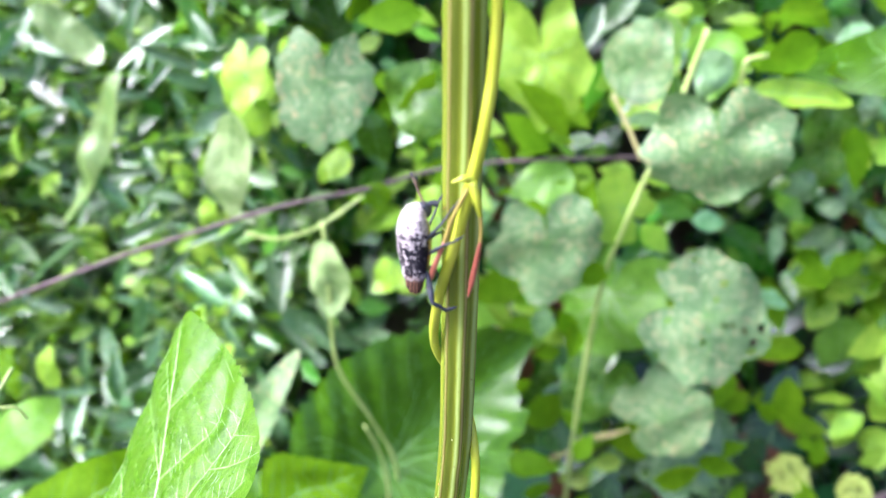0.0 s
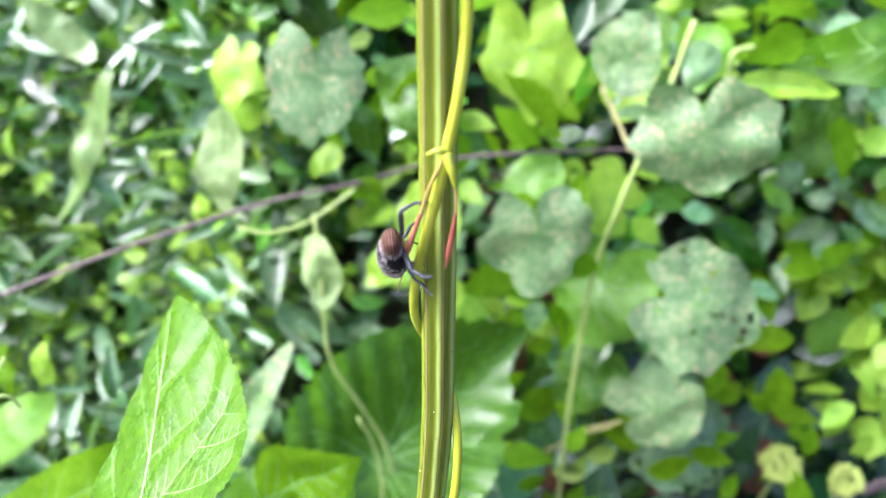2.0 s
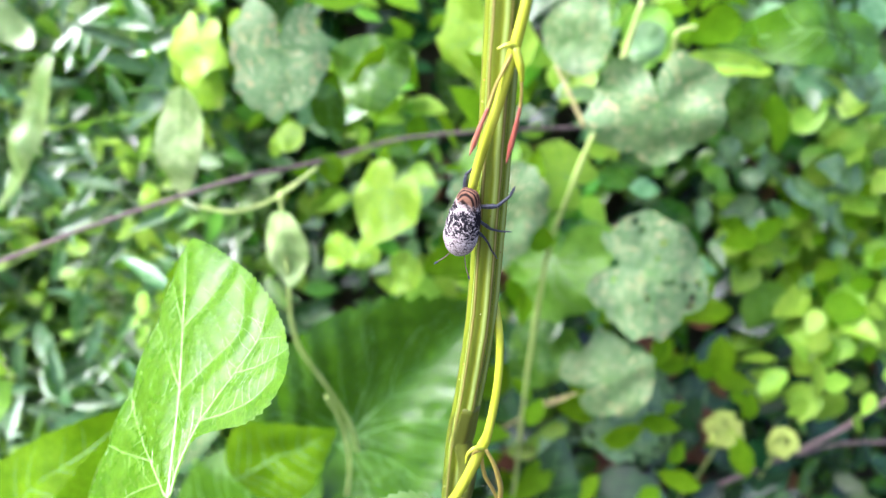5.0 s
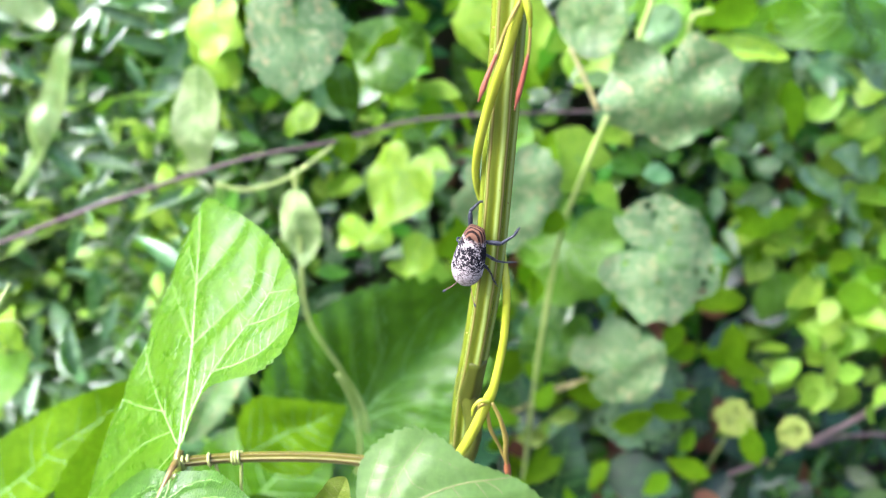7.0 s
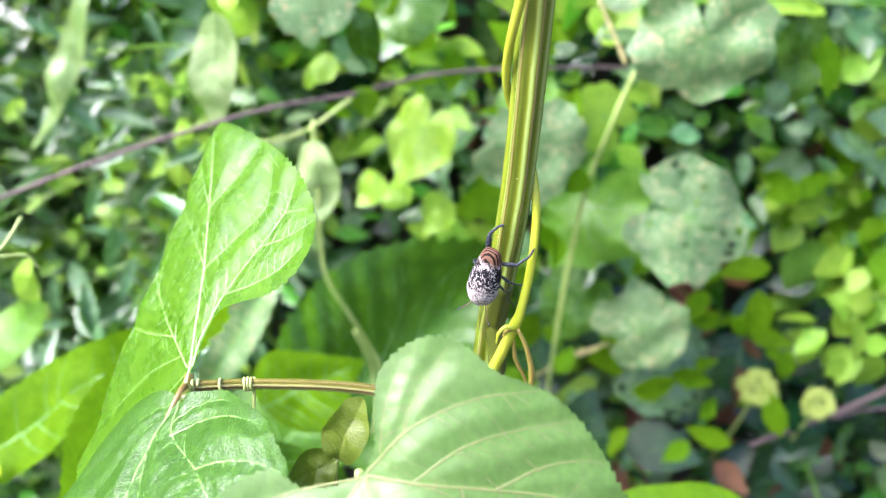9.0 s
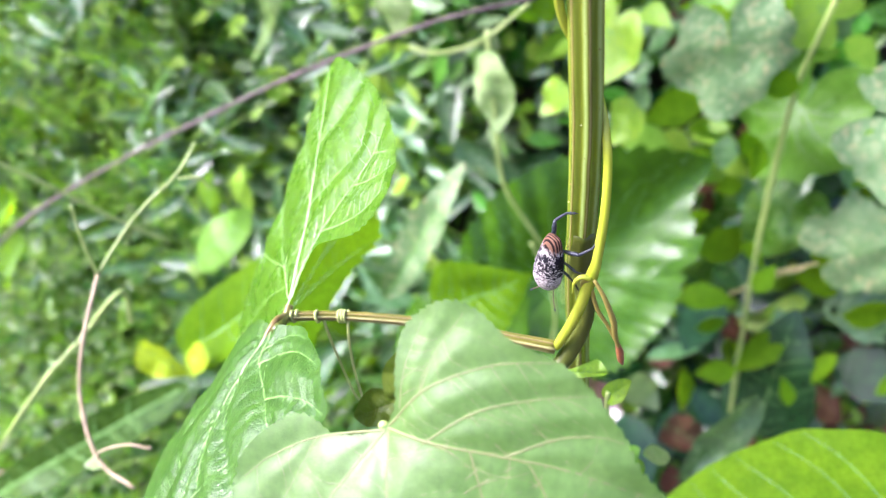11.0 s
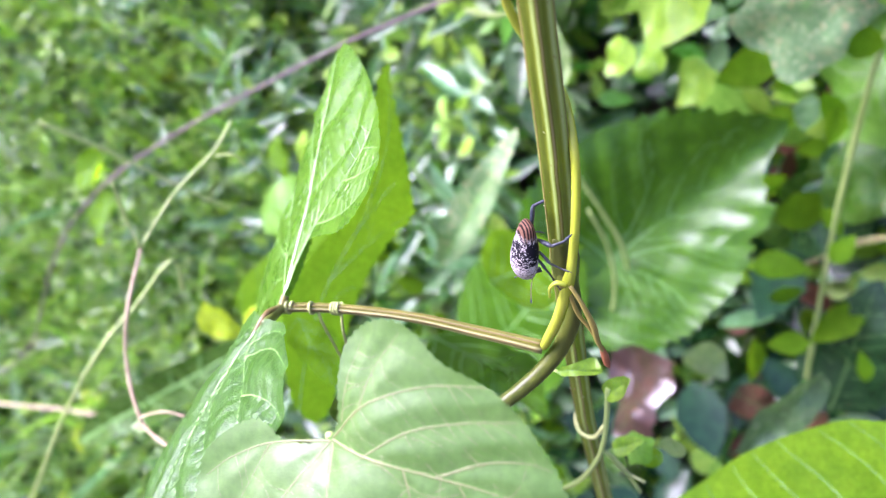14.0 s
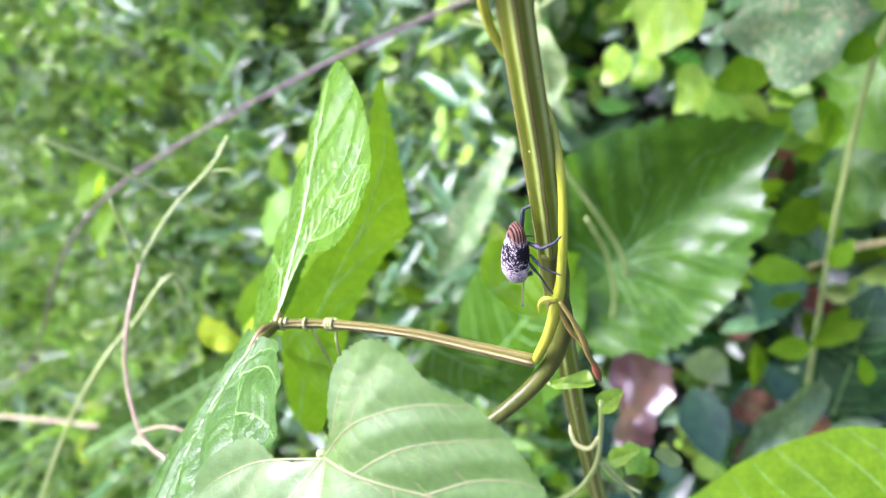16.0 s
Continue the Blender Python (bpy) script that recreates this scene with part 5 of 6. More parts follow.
leaf("green_leaf", "green creeper leaf in shade", "ovate", (0.374, 0.550, 0.666), (0.386, 0.550, 0.703), (-0.08, -0.61, 0.4), "green", 0.6, teeth=0.10, ripple=0.056)
leaf("green_leaf", "green creeper leaf catching the light", "ovate", (0.358, 0.570, 0.623), (0.409, 0.560, 0.637), (-0.08, -0.6, 0.59), "veined", 0.5, teeth=0.04, ripple=0.061)
leaf("green_leaf", "green creeper leaf catching the light", "ovate", (0.414, 0.570, 0.589), (0.350, 0.560, 0.611), (0.11, -0.73, 0.73), "green", 0.5, teeth=0.05, ripple=0.033)
vine("woody_twig", "long thin purple-grey woody twig lying across the bank", [(-0.944, 0.390, 0.165), (-0.798, 0.390, 0.248), (-0.711, 0.390, 0.305), (-0.649, 0.390, 0.369), (-0.576, 0.390, 0.450), (-0.510, 0.390, 0.510), (-0.436, 0.390, 0.560), (-0.333, 0.385, 0.612), (-0.205, 0.385, 0.665), (-0.141, 0.395, 0.684), (-0.093, 0.410, 0.693), (-0.047, 0.430, 0.694), (-0.000, 0.450, 0.699), (0.053, 0.460, 0.700), (0.132, 0.470, 0.698)], 0.0013, "bark", nodes=0.3)
vine("hanging_vine", "pale green hanging vine with knotted joints", [(0.149, 0.440, 0.789), (0.138, 0.435, 0.748)], 0.0018, "greenvine", nodes=0.3)
vine("hanging_vine", "pale olive vine hanging down in front of the bank", [(0.125, 0.430, 0.709), (0.114, 0.430, 0.669), (0.105, 0.435, 0.619), (0.099, 0.435, 0.530), (0.097, 0.435, 0.446), (0.096, 0.430, 0.349), (0.097, 0.430, 0.22)], 0.0017, "greenvine", nodes=0.3)
vine("leaf_stalk", "tan leaf stalk of a lobed leaf", [(0.102, 0.450, 0.747), (0.111, 0.440, 0.730), (0.119, 0.430, 0.713)], 0.0013, "tanstalk", nodes=0.3)
vine("leaf_stalk", "tan leaf stalk of a lobed leaf", [(0.106, 0.465, 0.455), (0.127, 0.450, 0.475), (0.139, 0.435, 0.493)], 0.0010, "tanstalk", nodes=0.3)
vine("hanging_vine", "thin green vine on the bank", [(-0.068, 0.390, 0.693), (-0.067, 0.385, 0.651), (-0.066, 0.385, 0.594), (-0.048, 0.385, 0.552), (-0.034, 0.385, 0.517), (-0.030, 0.385, 0.480)], 0.0013, "greenvine", nodes=0.3)
vine("hanging_vine", "thin curved pale green tendril", [(-0.116, 0.400, 0.680), (-0.097, 0.400, 0.676), (-0.074, 0.410, 0.679), (-0.047, 0.420, 0.695)], 0.0012, "greenvine", nodes=0.3)
vine("thin_stalk", "thin green bent leaf stalk", [(0.181, 0.460, 0.746), (0.182, 0.460, 0.764), (0.194, 0.460, 0.768)], 0.0016, "greenvine", nodes=0.3)
vine("woody_twig", "bare brown twig low on the bank", [(0.299, 0.470, 0.344), (0.352, 0.470, 0.372), (0.398, 0.470, 0.401), (0.439, 0.470, 0.438)], 0.0024, "bark", nodes=0.3)
vine("woody_twig", "thin bare brown twig low on the bank", [(0.371, 0.475, 0.370), (0.407, 0.475, 0.381), (0.462, 0.475, 0.380)], 0.0018, "bark", nodes=0.3)
vine("green_branch", "smooth green branch of a low shrub", [(0.618, 0.660, 0.261), (0.563, 0.660, 0.299), (0.499, 0.650, 0.355), (0.457, 0.650, 0.360)], 0.003, "greenvine", nodes=0.3)
vine("hanging_vine", "pale stem behind the big glossy leaf", [(-0.048, 0.360, 0.567), (-0.038, 0.360, 0.537), (-0.036, 0.360, 0.497), (-0.044, 0.360, 0.457)], 0.0011, "greenvine", nodes=0.3)
vine("leaf_stalk", "tan side stalk of the hanging vine", [(0.133, 0.440, 0.484), (0.113, 0.450, 0.466), (0.087, 0.460, 0.438)], 0.0010, "tanstalk", nodes=0.3)
vine("tendril_vine", "pinkish tendril vine with a pale joint", [(-0.153, 0.114, 0.653), (-0.168, 0.120, 0.659), (-0.177, 0.134, 0.673), (-0.175, 0.145, 0.690), (-0.174, 0.165, 0.705)], 0.0007, "pinkvine", nodes=0.3)
vine("tendril_vine", "pale green upper end of the tendril vine", [(-0.174, 0.165, 0.705), (-0.164, 0.183, 0.717), (-0.152, 0.200, 0.725), (-0.147, 0.210, 0.732)], 0.0006, "greenvine", nodes=0.3)
vine("tendril_vine", "side arm of the tendril vine", [(-0.174, 0.165, 0.705), (-0.176, 0.168, 0.718), (-0.175, 0.170, 0.732)], 0.0005, "greenvine", nodes=0.3)
vine("tendril_vine", "hooked tip of the tendril vine", [(-0.151, 0.198, 0.724), (-0.144, 0.200, 0.723), (-0.141, 0.200, 0.718)], 0.0005, "greenvine", nodes=0.3)
vine("tendril_vine", "pale green vine with swollen joints among grasses", [(-0.349, 0.130, 0.504), (-0.314, 0.140, 0.547), (-0.260, 0.150, 0.610), (-0.230, 0.165, 0.642), (-0.214, 0.180, 0.655), (-0.199, 0.190, 0.669), (-0.196, 0.195, 0.667), (-0.201, 0.195, 0.650)], 0.001, "greenvine", nodes=0.3)
vine("tendril_vine", "thin pale vine crossing the grasses", [(-0.309, 0.260, 0.699), (-0.287, 0.270, 0.674), (-0.264, 0.280, 0.644), (-0.243, 0.290, 0.618)], 0.0011, "greenvine", nodes=0.3)
vine("thin_tendril", "thin looped tendril hanging off the woody twig", [(-0.690, 0.388, 0.325), (-0.667, 0.385, 0.332), (-0.675, 0.385, 0.302), (-0.669, 0.385, 0.286), (-0.654, 0.385, 0.274)], 0.0008, "greenvine", category="tendril")
vine("thin_tendril", "thin tan arched tendril beside the tendril vine", [(-0.1665, 0.1185, 0.661), (-0.162, 0.118, 0.667), (-0.150, 0.118, 0.672), (-0.141, 0.118, 0.671)], 0.0004, "pinkvine", category="tendril")
leaf("small_leaf", "tiny pale leaf at a joint of the tendril vine", "ovate", (-0.1665, 0.1195, 0.6588), (-0.1745, 0.1190, 0.6560), (-0.3, -0.6, 0.7), "pale", 0.6, teeth=0.2, rings=5, around=30)
leaf("small_leaf", "tiny pale leaf at a joint of the tendril vine", "ovate", (-0.1665, 0.1195, 0.6588), (-0.1660, 0.1180, 0.6490), (-0.3, -0.6, 0.7), "pale", 0.5, teeth=0.2, rings=5, around=30)
leaf("yellow_leaf", "yellow-green lit leaf among grasses", "ovate", (-0.552, 0.450, 0.510), (-0.497, 0.445, 0.540), (-0.3, -0.65, 0.65), "backlit", 0.6, fold=(15, 15), teeth=0.06, ripple=0.06)
leaf("yellow_leaf", "yellow-green hanging leaf among grasses", "ovate", (-0.525, 0.450, 0.490), (-0.580, 0.445, 0.428), (-0.3, -0.65, 0.65), "backlit", 0.55, fold=(15, 15), teeth=0.06, ripple=0.06)
leaf("yellow_leaf", "rounded yellow-green leaf behind the folded one", "ovate", (-0.326, 0.450, 0.518), (-0.310, 0.445, 0.560), (-0.3, -0.65, 0.65), "backlit", 0.8, teeth=0.06, ripple=0.06)
leaf("grass_leaf", "broad shaded green grass leaf", "long", (-0.461, 0.250, 0.392), (-0.288, 0.240, 0.523), (-0.1, -0.8, 0.55), "green", 0.13, fold=(15, 15), droop=0.1, ripple=0.03, rings=8, around=60)
leaf("wet_leaf", "pale wet leaf with a white sheen low among grasses", "ovate", (-0.684, 0.305, 0.215), (-0.660, 0.300, 0.150), (-0.36, -0.5, 0.75), "wet", 0.5, teeth=0.05, ripple=0.05)
vine("woody_twig", "thin reddish twig low among grasses", [(-0.674, 0.300, 0.335), (-0.578, 0.300, 0.343), (-0.515, 0.300, 0.345)], 0.0014, "pinkvine", nodes=0.3)
blossom((0.277, 0.450, 0.432), 0.0158)
blossom((0.334, 0.450, 0.413), 0.0135)


# ---- undergrowth that covers the bank ----
def undergrowth(name, label, mat, count, seed, size, where, lean=0.5, wide=0.55, category="foliage"):
    """Many small leaves, each of ten triangles, scattered in front of the face of the bank."""
    r = random.Random(seed)
    verts, faces = [], []
    made = 0
    while made < count:
        place = where(r)
        if place is None:
            continue
        x, z, out = place
        p = Vector((x, bank_y(x, z) - out, z))
        s = r.uniform(*size)
        face = Vector((r.gauss(0, 0.45), -0.7 + r.gauss(0, 0.35), 0.65 + r.gauss(0, 0.35))).normalized()
        a = r.uniform(0, 2 * math.pi)
        d = Vector((math.cos(a), r.gauss(0, 0.3), math.sin(a) * 0.8 - lean))
        d = (d - face * d.dot(face)).normalized()
        w = d.cross(face) * s * wide * r.uniform(0.4, 0.6)
        up = face * s
        f = r.uniform(0.02, 0.16)
        bend = r.uniform(0, 0.2)
        k = len(verts)
        rows = ((0.0, 0.0), (0.18, 0.72), (0.42, 1.0), (0.72, 0.66))
        for t, q in rows:
            c = p + d * s * t - up * bend * t * t
            verts += [c - w * q + up * f * q, c, c + w * q + up * f * q]
        verts.append(p + d * s - up * bend)
        for i in range(3):
            b = k + 3 * i
            faces += [(b, b + 1, b + 4, b + 3), (b + 1, b + 2, b + 5, b + 4)]
        faces += [(k + 9, k + 10, k + 12), (k + 10, k + 11, k + 12)]
        made += 1
    me = bpy.data.meshes.new(name)
    me.from_pydata(verts, [], faces)
    me.materials.append(M[mat])
    for f in me.polygons:
        f.use_smooth = True
    return tagged(new(name, me), label, category, kind="stuff")


def grasses(name, label, mat, count, seed, where, length, width):
    """Arching blades rooted in the bank."""
    r = random.Random(seed)
    verts, faces = [], []
    for _ in range(count):
        x, z, out = where(r)
        p = Vector((x, bank_y(x, z) - out, z))
        s = r.uniform(*length)
        d = Vector((r.gauss(0, 0.35), -0.35 + r.gauss(0, 0.25), 1)).normalized()
        g = Vector((r.gauss(0, 0.5), -0.8, 0)).normalized()
        w = Vector((r.gauss(0, 0.2) + 1, r.gauss(0, 0.5), 0)).normalized() * r.uniform(*width)
        sag = r.uniform(0.3, 1.0)
        k = len(verts)
        for i in range(7):
            t = i / 6
            c = p + d * s * t + (g * 0.6 - Vector((0, 0, 0.55))) * s * sag * t * t
            q = (1 - t ** 2) * 0.95 + 0.05
            verts += [c - w * q, c + Vector((0, 0, -0.3)) * w.length, c + w * q]
        for i in range(6):
            b = k + 3 * i
            faces += [(b, b + 1, b + 4, b + 3), (b + 1, b + 2, b + 5, b + 4)]
    me = bpy.data.meshes.new(name)
    me.from_pydata(verts, [], faces)
    me.materials.append(M[mat])
    for f in me.polygons:
        f.use_smooth = True
    return tagged(new(name, me), label, "grass", kind="stuff")


def patchy(x0, x1, z0, z1, near, far, cut=-1.0, freq=6.0, off=0.0):
    def where(r):
        x, z = r.uniform(x0, x1), r.uniform(z0, z1)
        if noise.noise((x * freq + off, z * freq, off)) < cut:
            return None
        return x, z, r.uniform(near, far)
    return where


# back layer: its dark colour stands in for shade between the leaves in front
undergrowth("creeper_leaves", "dense creeper leaves on the bank, dark green with gap shade painted in", "deep", 3400, 1, (0.02, 0.05), patchy(-0.35, 1.0, 0.0, 1.2, 0.0, 0.08))
undergrowth("creeper_leaves", "dense light green leaves on the far bank", "veined", 3200, 61, (0.02, 0.05), patchy(-1.5, -0.25, 0.0, 1.2, 0.0, 0.08))
undergrowth("creeper_leaves", "dense mid-green creeper leaves on the bank", "green", 3800, 2, (0.010, 0.045), patchy(-1.5, 0.9, 0.0, 1.2, 0.03, 0.13, 0.08, 9, 4.0), wide=0.5)
undergrowth("creeper_leaves", "light green creeper leaves on the bank", "bright", 2000, 3, (0.010, 0.04), patchy(-1.4, 0.25, 0.0, 1.1, 0.06, 0.16, 0.14, 10, 9.0), wide=0.55)
undergrowth("creeper_leaves", "glossy wet creeper leaves on the bank", "wet", 3000, 4, (0.012, 0.05), patchy(-1.4, 0.2, 0.0, 1.1, 0.05, 0.17, -0.02, 8, 14.0), wide=0.4)
undergrowth("creeper_leaves", "pale small leaves among grasses", "pale", 2600, 5, (0.008, 0.03), patchy(-1.4, -0.1, 0.0, 1.1, 0.1, 0.27, 0.1, 10, 21.0), wide=0.36)
undergrowth("creeper_leaves", "fine bright green weeds among grasses", "bright", 4200, 6, (0.006, 0.022), patchy(-1.4, -0.12, 0.0, 1.1, 0.08, 0.28, 0.0, 10, 31.0), wide=0.45)
undergrowth("creeper_leaves", "broad wet leaves among grasses", "wet", 1900, 16, (0.02, 0.10), patchy(-1.4, -0.12, 0.0, 1.1, 0.10, 0.28), wide=0.26, lean=0.9)
undergrowth("creeper_leaves", "small mid-green weeds among grasses", "green", 4200, 36, (0.008, 0.035), patchy(-1.4, -0.1, 0.0, 1.1, 0.1, 0.27, -0.05, 8, 25.0), wide=0.45)
undergrowth("creeper_leaves", "small light green weeds farther along the bank", "bright", 3600, 37, (0.010, 0.034), patchy(-1.5, -0.42, 0.0, 1.15, 0.12, 0.28, -0.1, 6, 45.0), wide=0.5)
undergrowth("creeper_leaves", "medium light green leaves behind the stem", "bright", 120, 39, (0.014, 0.036), patchy(-0.25, 0.25, 0.52, 0.95, 0.06, 0.17, 0.0, 8, 75.0), wide=0.65)
undergrowth("creeper_leaves", "clusters of young yellow-green shrub leaves", "bright", 290, 46, (0.018, 0.042), patchy(0.30, 0.58, 0.46, 0.68, 0.14, 0.23, -0.1, 9, 55.0), wide=0.7)
undergrowth("creeper_leaves", "lime green leaves at the front of a low shrub", "bright", 70, 71, (0.020, 0.042), patchy(0.34, 0.52, 0.42, 0.58, 0.17, 0.25, -0.1, 9, 131.0), wide=0.7)
undergrowth("creeper_leaves", "yellow-green shrub leaves", "backlit", 60, 48, (0.016, 0.036), patchy(0.30, 0.58, 0.47, 0.66, 0.16, 0.24, -0.1, 9, 55.0), wide=0.7)
undergrowth("weeds", "fine mossy light green weeds on the bank", "bright", 10500, 49, (0.004, 0.013), patchy(-1.4, -0.45, 0.0, 1.1, 0.14, 0.30, -0.05, 5, 95.0), wide=0.55, category="weeds")
undergrowth("weeds", "fine pale weeds on the bank", "pale", 6000, 50, (0.004, 0.012), patchy(-1.4, -0.42, 0.0, 1.1, 0.16, 0.31, 0.0, 5, 99.0), wide=0.5, category="weeds")
undergrowth("weeds", "feathery yellow-green weeds farther along the bank", "bright", 2000, 62, (0.006, 0.020), patchy(-1.1, -0.5, 0.22, 0.62, 0.24, 0.36, -0.25, 5, 103.0), wide=0.4, category="weeds")
undergrowth("weeds", "feathery pale weeds farther along the bank", "pale", 2600, 63, (0.005, 0.016), patchy(-1.1, -0.5, 0.22, 0.62, 0.26, 0.37, -0.1, 5, 107.0), wide=0.4, category="weeds")
undergrowth("creeper_leaves", "wet shrub leaves with a pale sheen", "wet", 220, 47, (0.015, 0.04), patchy(0.28, 0.60, 0.48, 0.76, 0.12, 0.22, -0.1, 9, 65.0), wide=0.6)
undergrowth("creeper_leaves", "yellow-green young leaves among grasses", "backlit", 900, 17, (0.02, 0.05), patchy(-1.3, 0.3, 0.0, 1.0, 0.12, 0.28, 0.1, 5, 51.0))
undergrowth("creeper_leaves", "bright yellow young leaves among grasses", "yellow", 110, 19, (0.02, 0.05), patchy(-1.3, -0.4, 0.1, 1.0, 0.14, 0.28, 0.1, 5, 61.0))
undergrowth("creeper_leaves", "medium light green creeper leaves on the bank", "veined", 45, 41, (0.018, 0.042), patchy(-0.25, 0.7, 0.5, 1.0, 0.1, 0.2, 0.0, 7, 71.0), wide=0.7)
undergrowth("creeper_leaves", "medium dark green creeper leaves on the bank", "green", 150, 42, (0.018, 0.045), patchy(-0.25, 0.7, 0.5, 1.0, 0.1, 0.2, -0.1, 7, 81.0), wide=0.6)
undergrowth("creeper_leaves", "medium wet creeper leaves on the bank", "wet", 130, 43, (0.015, 0.04), patchy(-0.25, 0.7, 0.46, 1.0, 0.12, 0.22, -0.1, 7, 91.0), wide=0.6)
undergrowth("creeper_leaves", "creeper leaves farther along the bank", "green", 5200, 18, (0.03, 0.08), patchy(-4.5, 4.0, 0.0, 1.3, 0.0, 0.12))
undergrowth("fallen_leaves", "brown withered leaves hanging among the creepers", "dead", 60, 67, (0.02, 0.045), patchy(0.05, 0.34, 0.25, 0.52, 0.08, 0.15), wide=0.6)
# extra dark leaves added to paint shade low on the bank
undergrowth("creeper_leaves", "wet leaves low on the bank, shade painted into their dark green", "deep", 260, 70, (0.03, 0.07), patchy(-0.2, 0.7, 0.1, 0.5, 0.1, 0.19, -0.2, 7, 121.0), wide=0.6)
undergrowth("fallen_leaves", "brown dead leaves caught low on the bank", "dead", 160, 7, (0.02, 0.04), patchy(-0.8, 0.8, 0.0, 0.6, 0.03, 0.12, 0.1, 6, 41.0))
undergrowth("creeper_leaves", "light green weeds below the twig", "bright", 380, 68, (0.010, 0.028), patchy(-0.62, -0.15, 0.38, 0.76, 0.24, 0.32, -0.1, 8, 113.0), wide=0.5)
undergrowth("creeper_leaves", "wet slender leaves below the twig", "wet", 620, 69, (0.016, 0.055), patchy(-0.62, -0.15, 0.38, 0.80, 0.25, 0.33, -0.1, 8, 117.0), wide=0.24)
undergrowth("creeper_leaves", "light green weeds between the grasses", "veined", 1500, 59, (0.010, 0.032), patchy(-0.7, -0.12, 0.1, 1.0, 0.12, 0.26, -0.05, 7, 105.0), wide=0.5)
grasses("grass", "broad wet strap-shaped grass blades on the bank", "wet", 420, 58, patchy(-1.3, -0.12, -0.05, 0.95, 0.10, 0.27), (0.07, 0.2), (0.004, 0.011))
grasses("grass", "long arching wet grass blades on the bank", "grass", 1900, 8, patchy(-1.4, -0.12, -0.05, 0.95, 0.02, 0.2), (0.08, 0.26), (0.0015, 0.006))
grasses("grass", "fine light green grass strands along the bank", "bright", 1500, 64, patchy(-1.3, -0.4, 0.0, 0.75, 0.24, 0.36), (0.05, 0.14), (0.0007, 0.0022))
grasses("grass", "fine pale grass strands along the bank", "pale", 1100, 65, patchy(-1.3, -0.4, 0.0, 0.75, 0.26, 0.37), (0.05, 0.13), (0.0006, 0.0018))
grasses("grass", "thin pale dry grass stalks on the bank", "pale", 500, 29, patchy(-1.4, -0.15, -0.05, 0.95, 0.1, 0.28), (0.08, 0.24), (0.0006, 0.0016))
grasses("grass", "long narrow dark grass blades on the bank", "green", 420, 9, patchy(-1.3, 0.9, -0.05, 0.9, 0.0, 0.1), (0.08, 0.24), (0.0015, 0.004))


# ---- the beetle ----
def shell_material():
    """White and dark scales in blotches, a dark band, and a red-brown ribbed end with dark grooves."""
    m, n, l, p = material("mottled_shell")
    tc = n.new("ShaderNodeTexCoord")
    sep = n.new("ShaderNodeSeparateXYZ")
    l.new(tc.outputs["Object"], sep.inputs[0])
    big = noise_node(n, l, 800, 5, tc.outputs["Object"], 0.65)
    fine = noise_node(n, l, 2600, 3, tc.outputs["Object"], 0.7)

    def math_node(op, a, b, c=None):
        k = n.new("ShaderNodeMath")
        k.operation = op
        for i, v in enumerate((a, b, c)):
            if v is None:
                continue
            if isinstance(v, (int, float)):
                k.inputs[i].default_value = v
            else:
                l.new(v, k.inputs[i])
        return k.outputs[0]
    y = math_node("MULTIPLY", sep.outputs[1], 1000.0)
    x = math_node("MULTIPLY", sep.outputs[0], 1000.0)
    # how likely a dark blotch is along the body
    along = math_node("MULTIPLY_ADD", y, 1 / 14.5, 0.5)
    like = ramp(n, [(0.0, (0.45, 0.45, 0.45)), (0.2, (0.44, 0.44, 0.44)), (0.28, (0.53, 0.53, 0.53)), (0.44, (0.54, 0.54, 0.54)), (0.55, (0.495, 0.495, 0.495)), (0.66, (0.455, 0.455, 0.455)), (0.8, (0.425, 0.425, 0.425)), (0.95, (0.30, 0.30, 0.30))])
    l.new(along, like.inputs[0])
    # the flanks are darker than the back, most of all beside the waist
    low = n.new("ShaderNodeMapRange")
    low.inputs[1].default_value, low.inputs[2].default_value, low.inputs[3].default_value, low.inputs[4].default_value = 0.0018, 0.0002, 0.0, 0.07
    l.new(sep.outputs[2], low.inputs[0])
    flank = low.outputs[0]
    waist = ramp(n, [(0.12, (0, 0, 0)), (0.3, (1, 1, 1)), (0.52, (0.9, 0.9, 0.9)), (0.68, (0, 0, 0))])
    l.new(along, waist.inputs[0])
    side = math_node("MULTIPLY", flank, waist.outputs[0])
    mixn = math_node("MULTIPLY_ADD", fine.outputs["Fac"], 0.45, math_node("MULTIPLY", big.outputs["Fac"], 0.55))
    dark = ramp(n, [(0.47, (0, 0, 0)), (0.52, (1, 1, 1))])
    l.new(math_node("ADD", math_node("SUBTRACT", math_node("ADD", like.outputs[0], side), mixn), 0.5), dark.inputs[0])
    white = ramp(n, [(0.36, (0.10, 0.08, 0.08)), (0.47, (0.29, 0.25, 0.245)), (0.62, (0.51, 0.475, 0.465))])
    l.new(fine.outputs["Fac"], white.inputs[0])
    col = mixed(n, l, white.outputs[0], (0.009, 0.008, 0.012), dark.outputs[0])
    # ribbed brown end
    rib = math_node("SINE", math_node("MULTIPLY", sep.outputs[2], 12500.0), 0.0)
    ribs = ramp(n, [(0.35, (0.012, 0.006, 0.005)), (0.62, (0.15, 0.078, 0.048))])
    l.new(math_node("MULTIPLY_ADD", rib, 0.5, 0.5), ribs.inputs[0])
    endm = ramp(n, [(0.15, (1, 1, 1)), (0.22, (0, 0, 0))])
    l.new(math_node("MULTIPLY_ADD", math_node("SUBTRACT", big.outputs["Fac"], 0.5), 0.16, along), endm.inputs[0])
    col = mixed(n, l, col, ribs.outputs[0], endm.outputs[0])
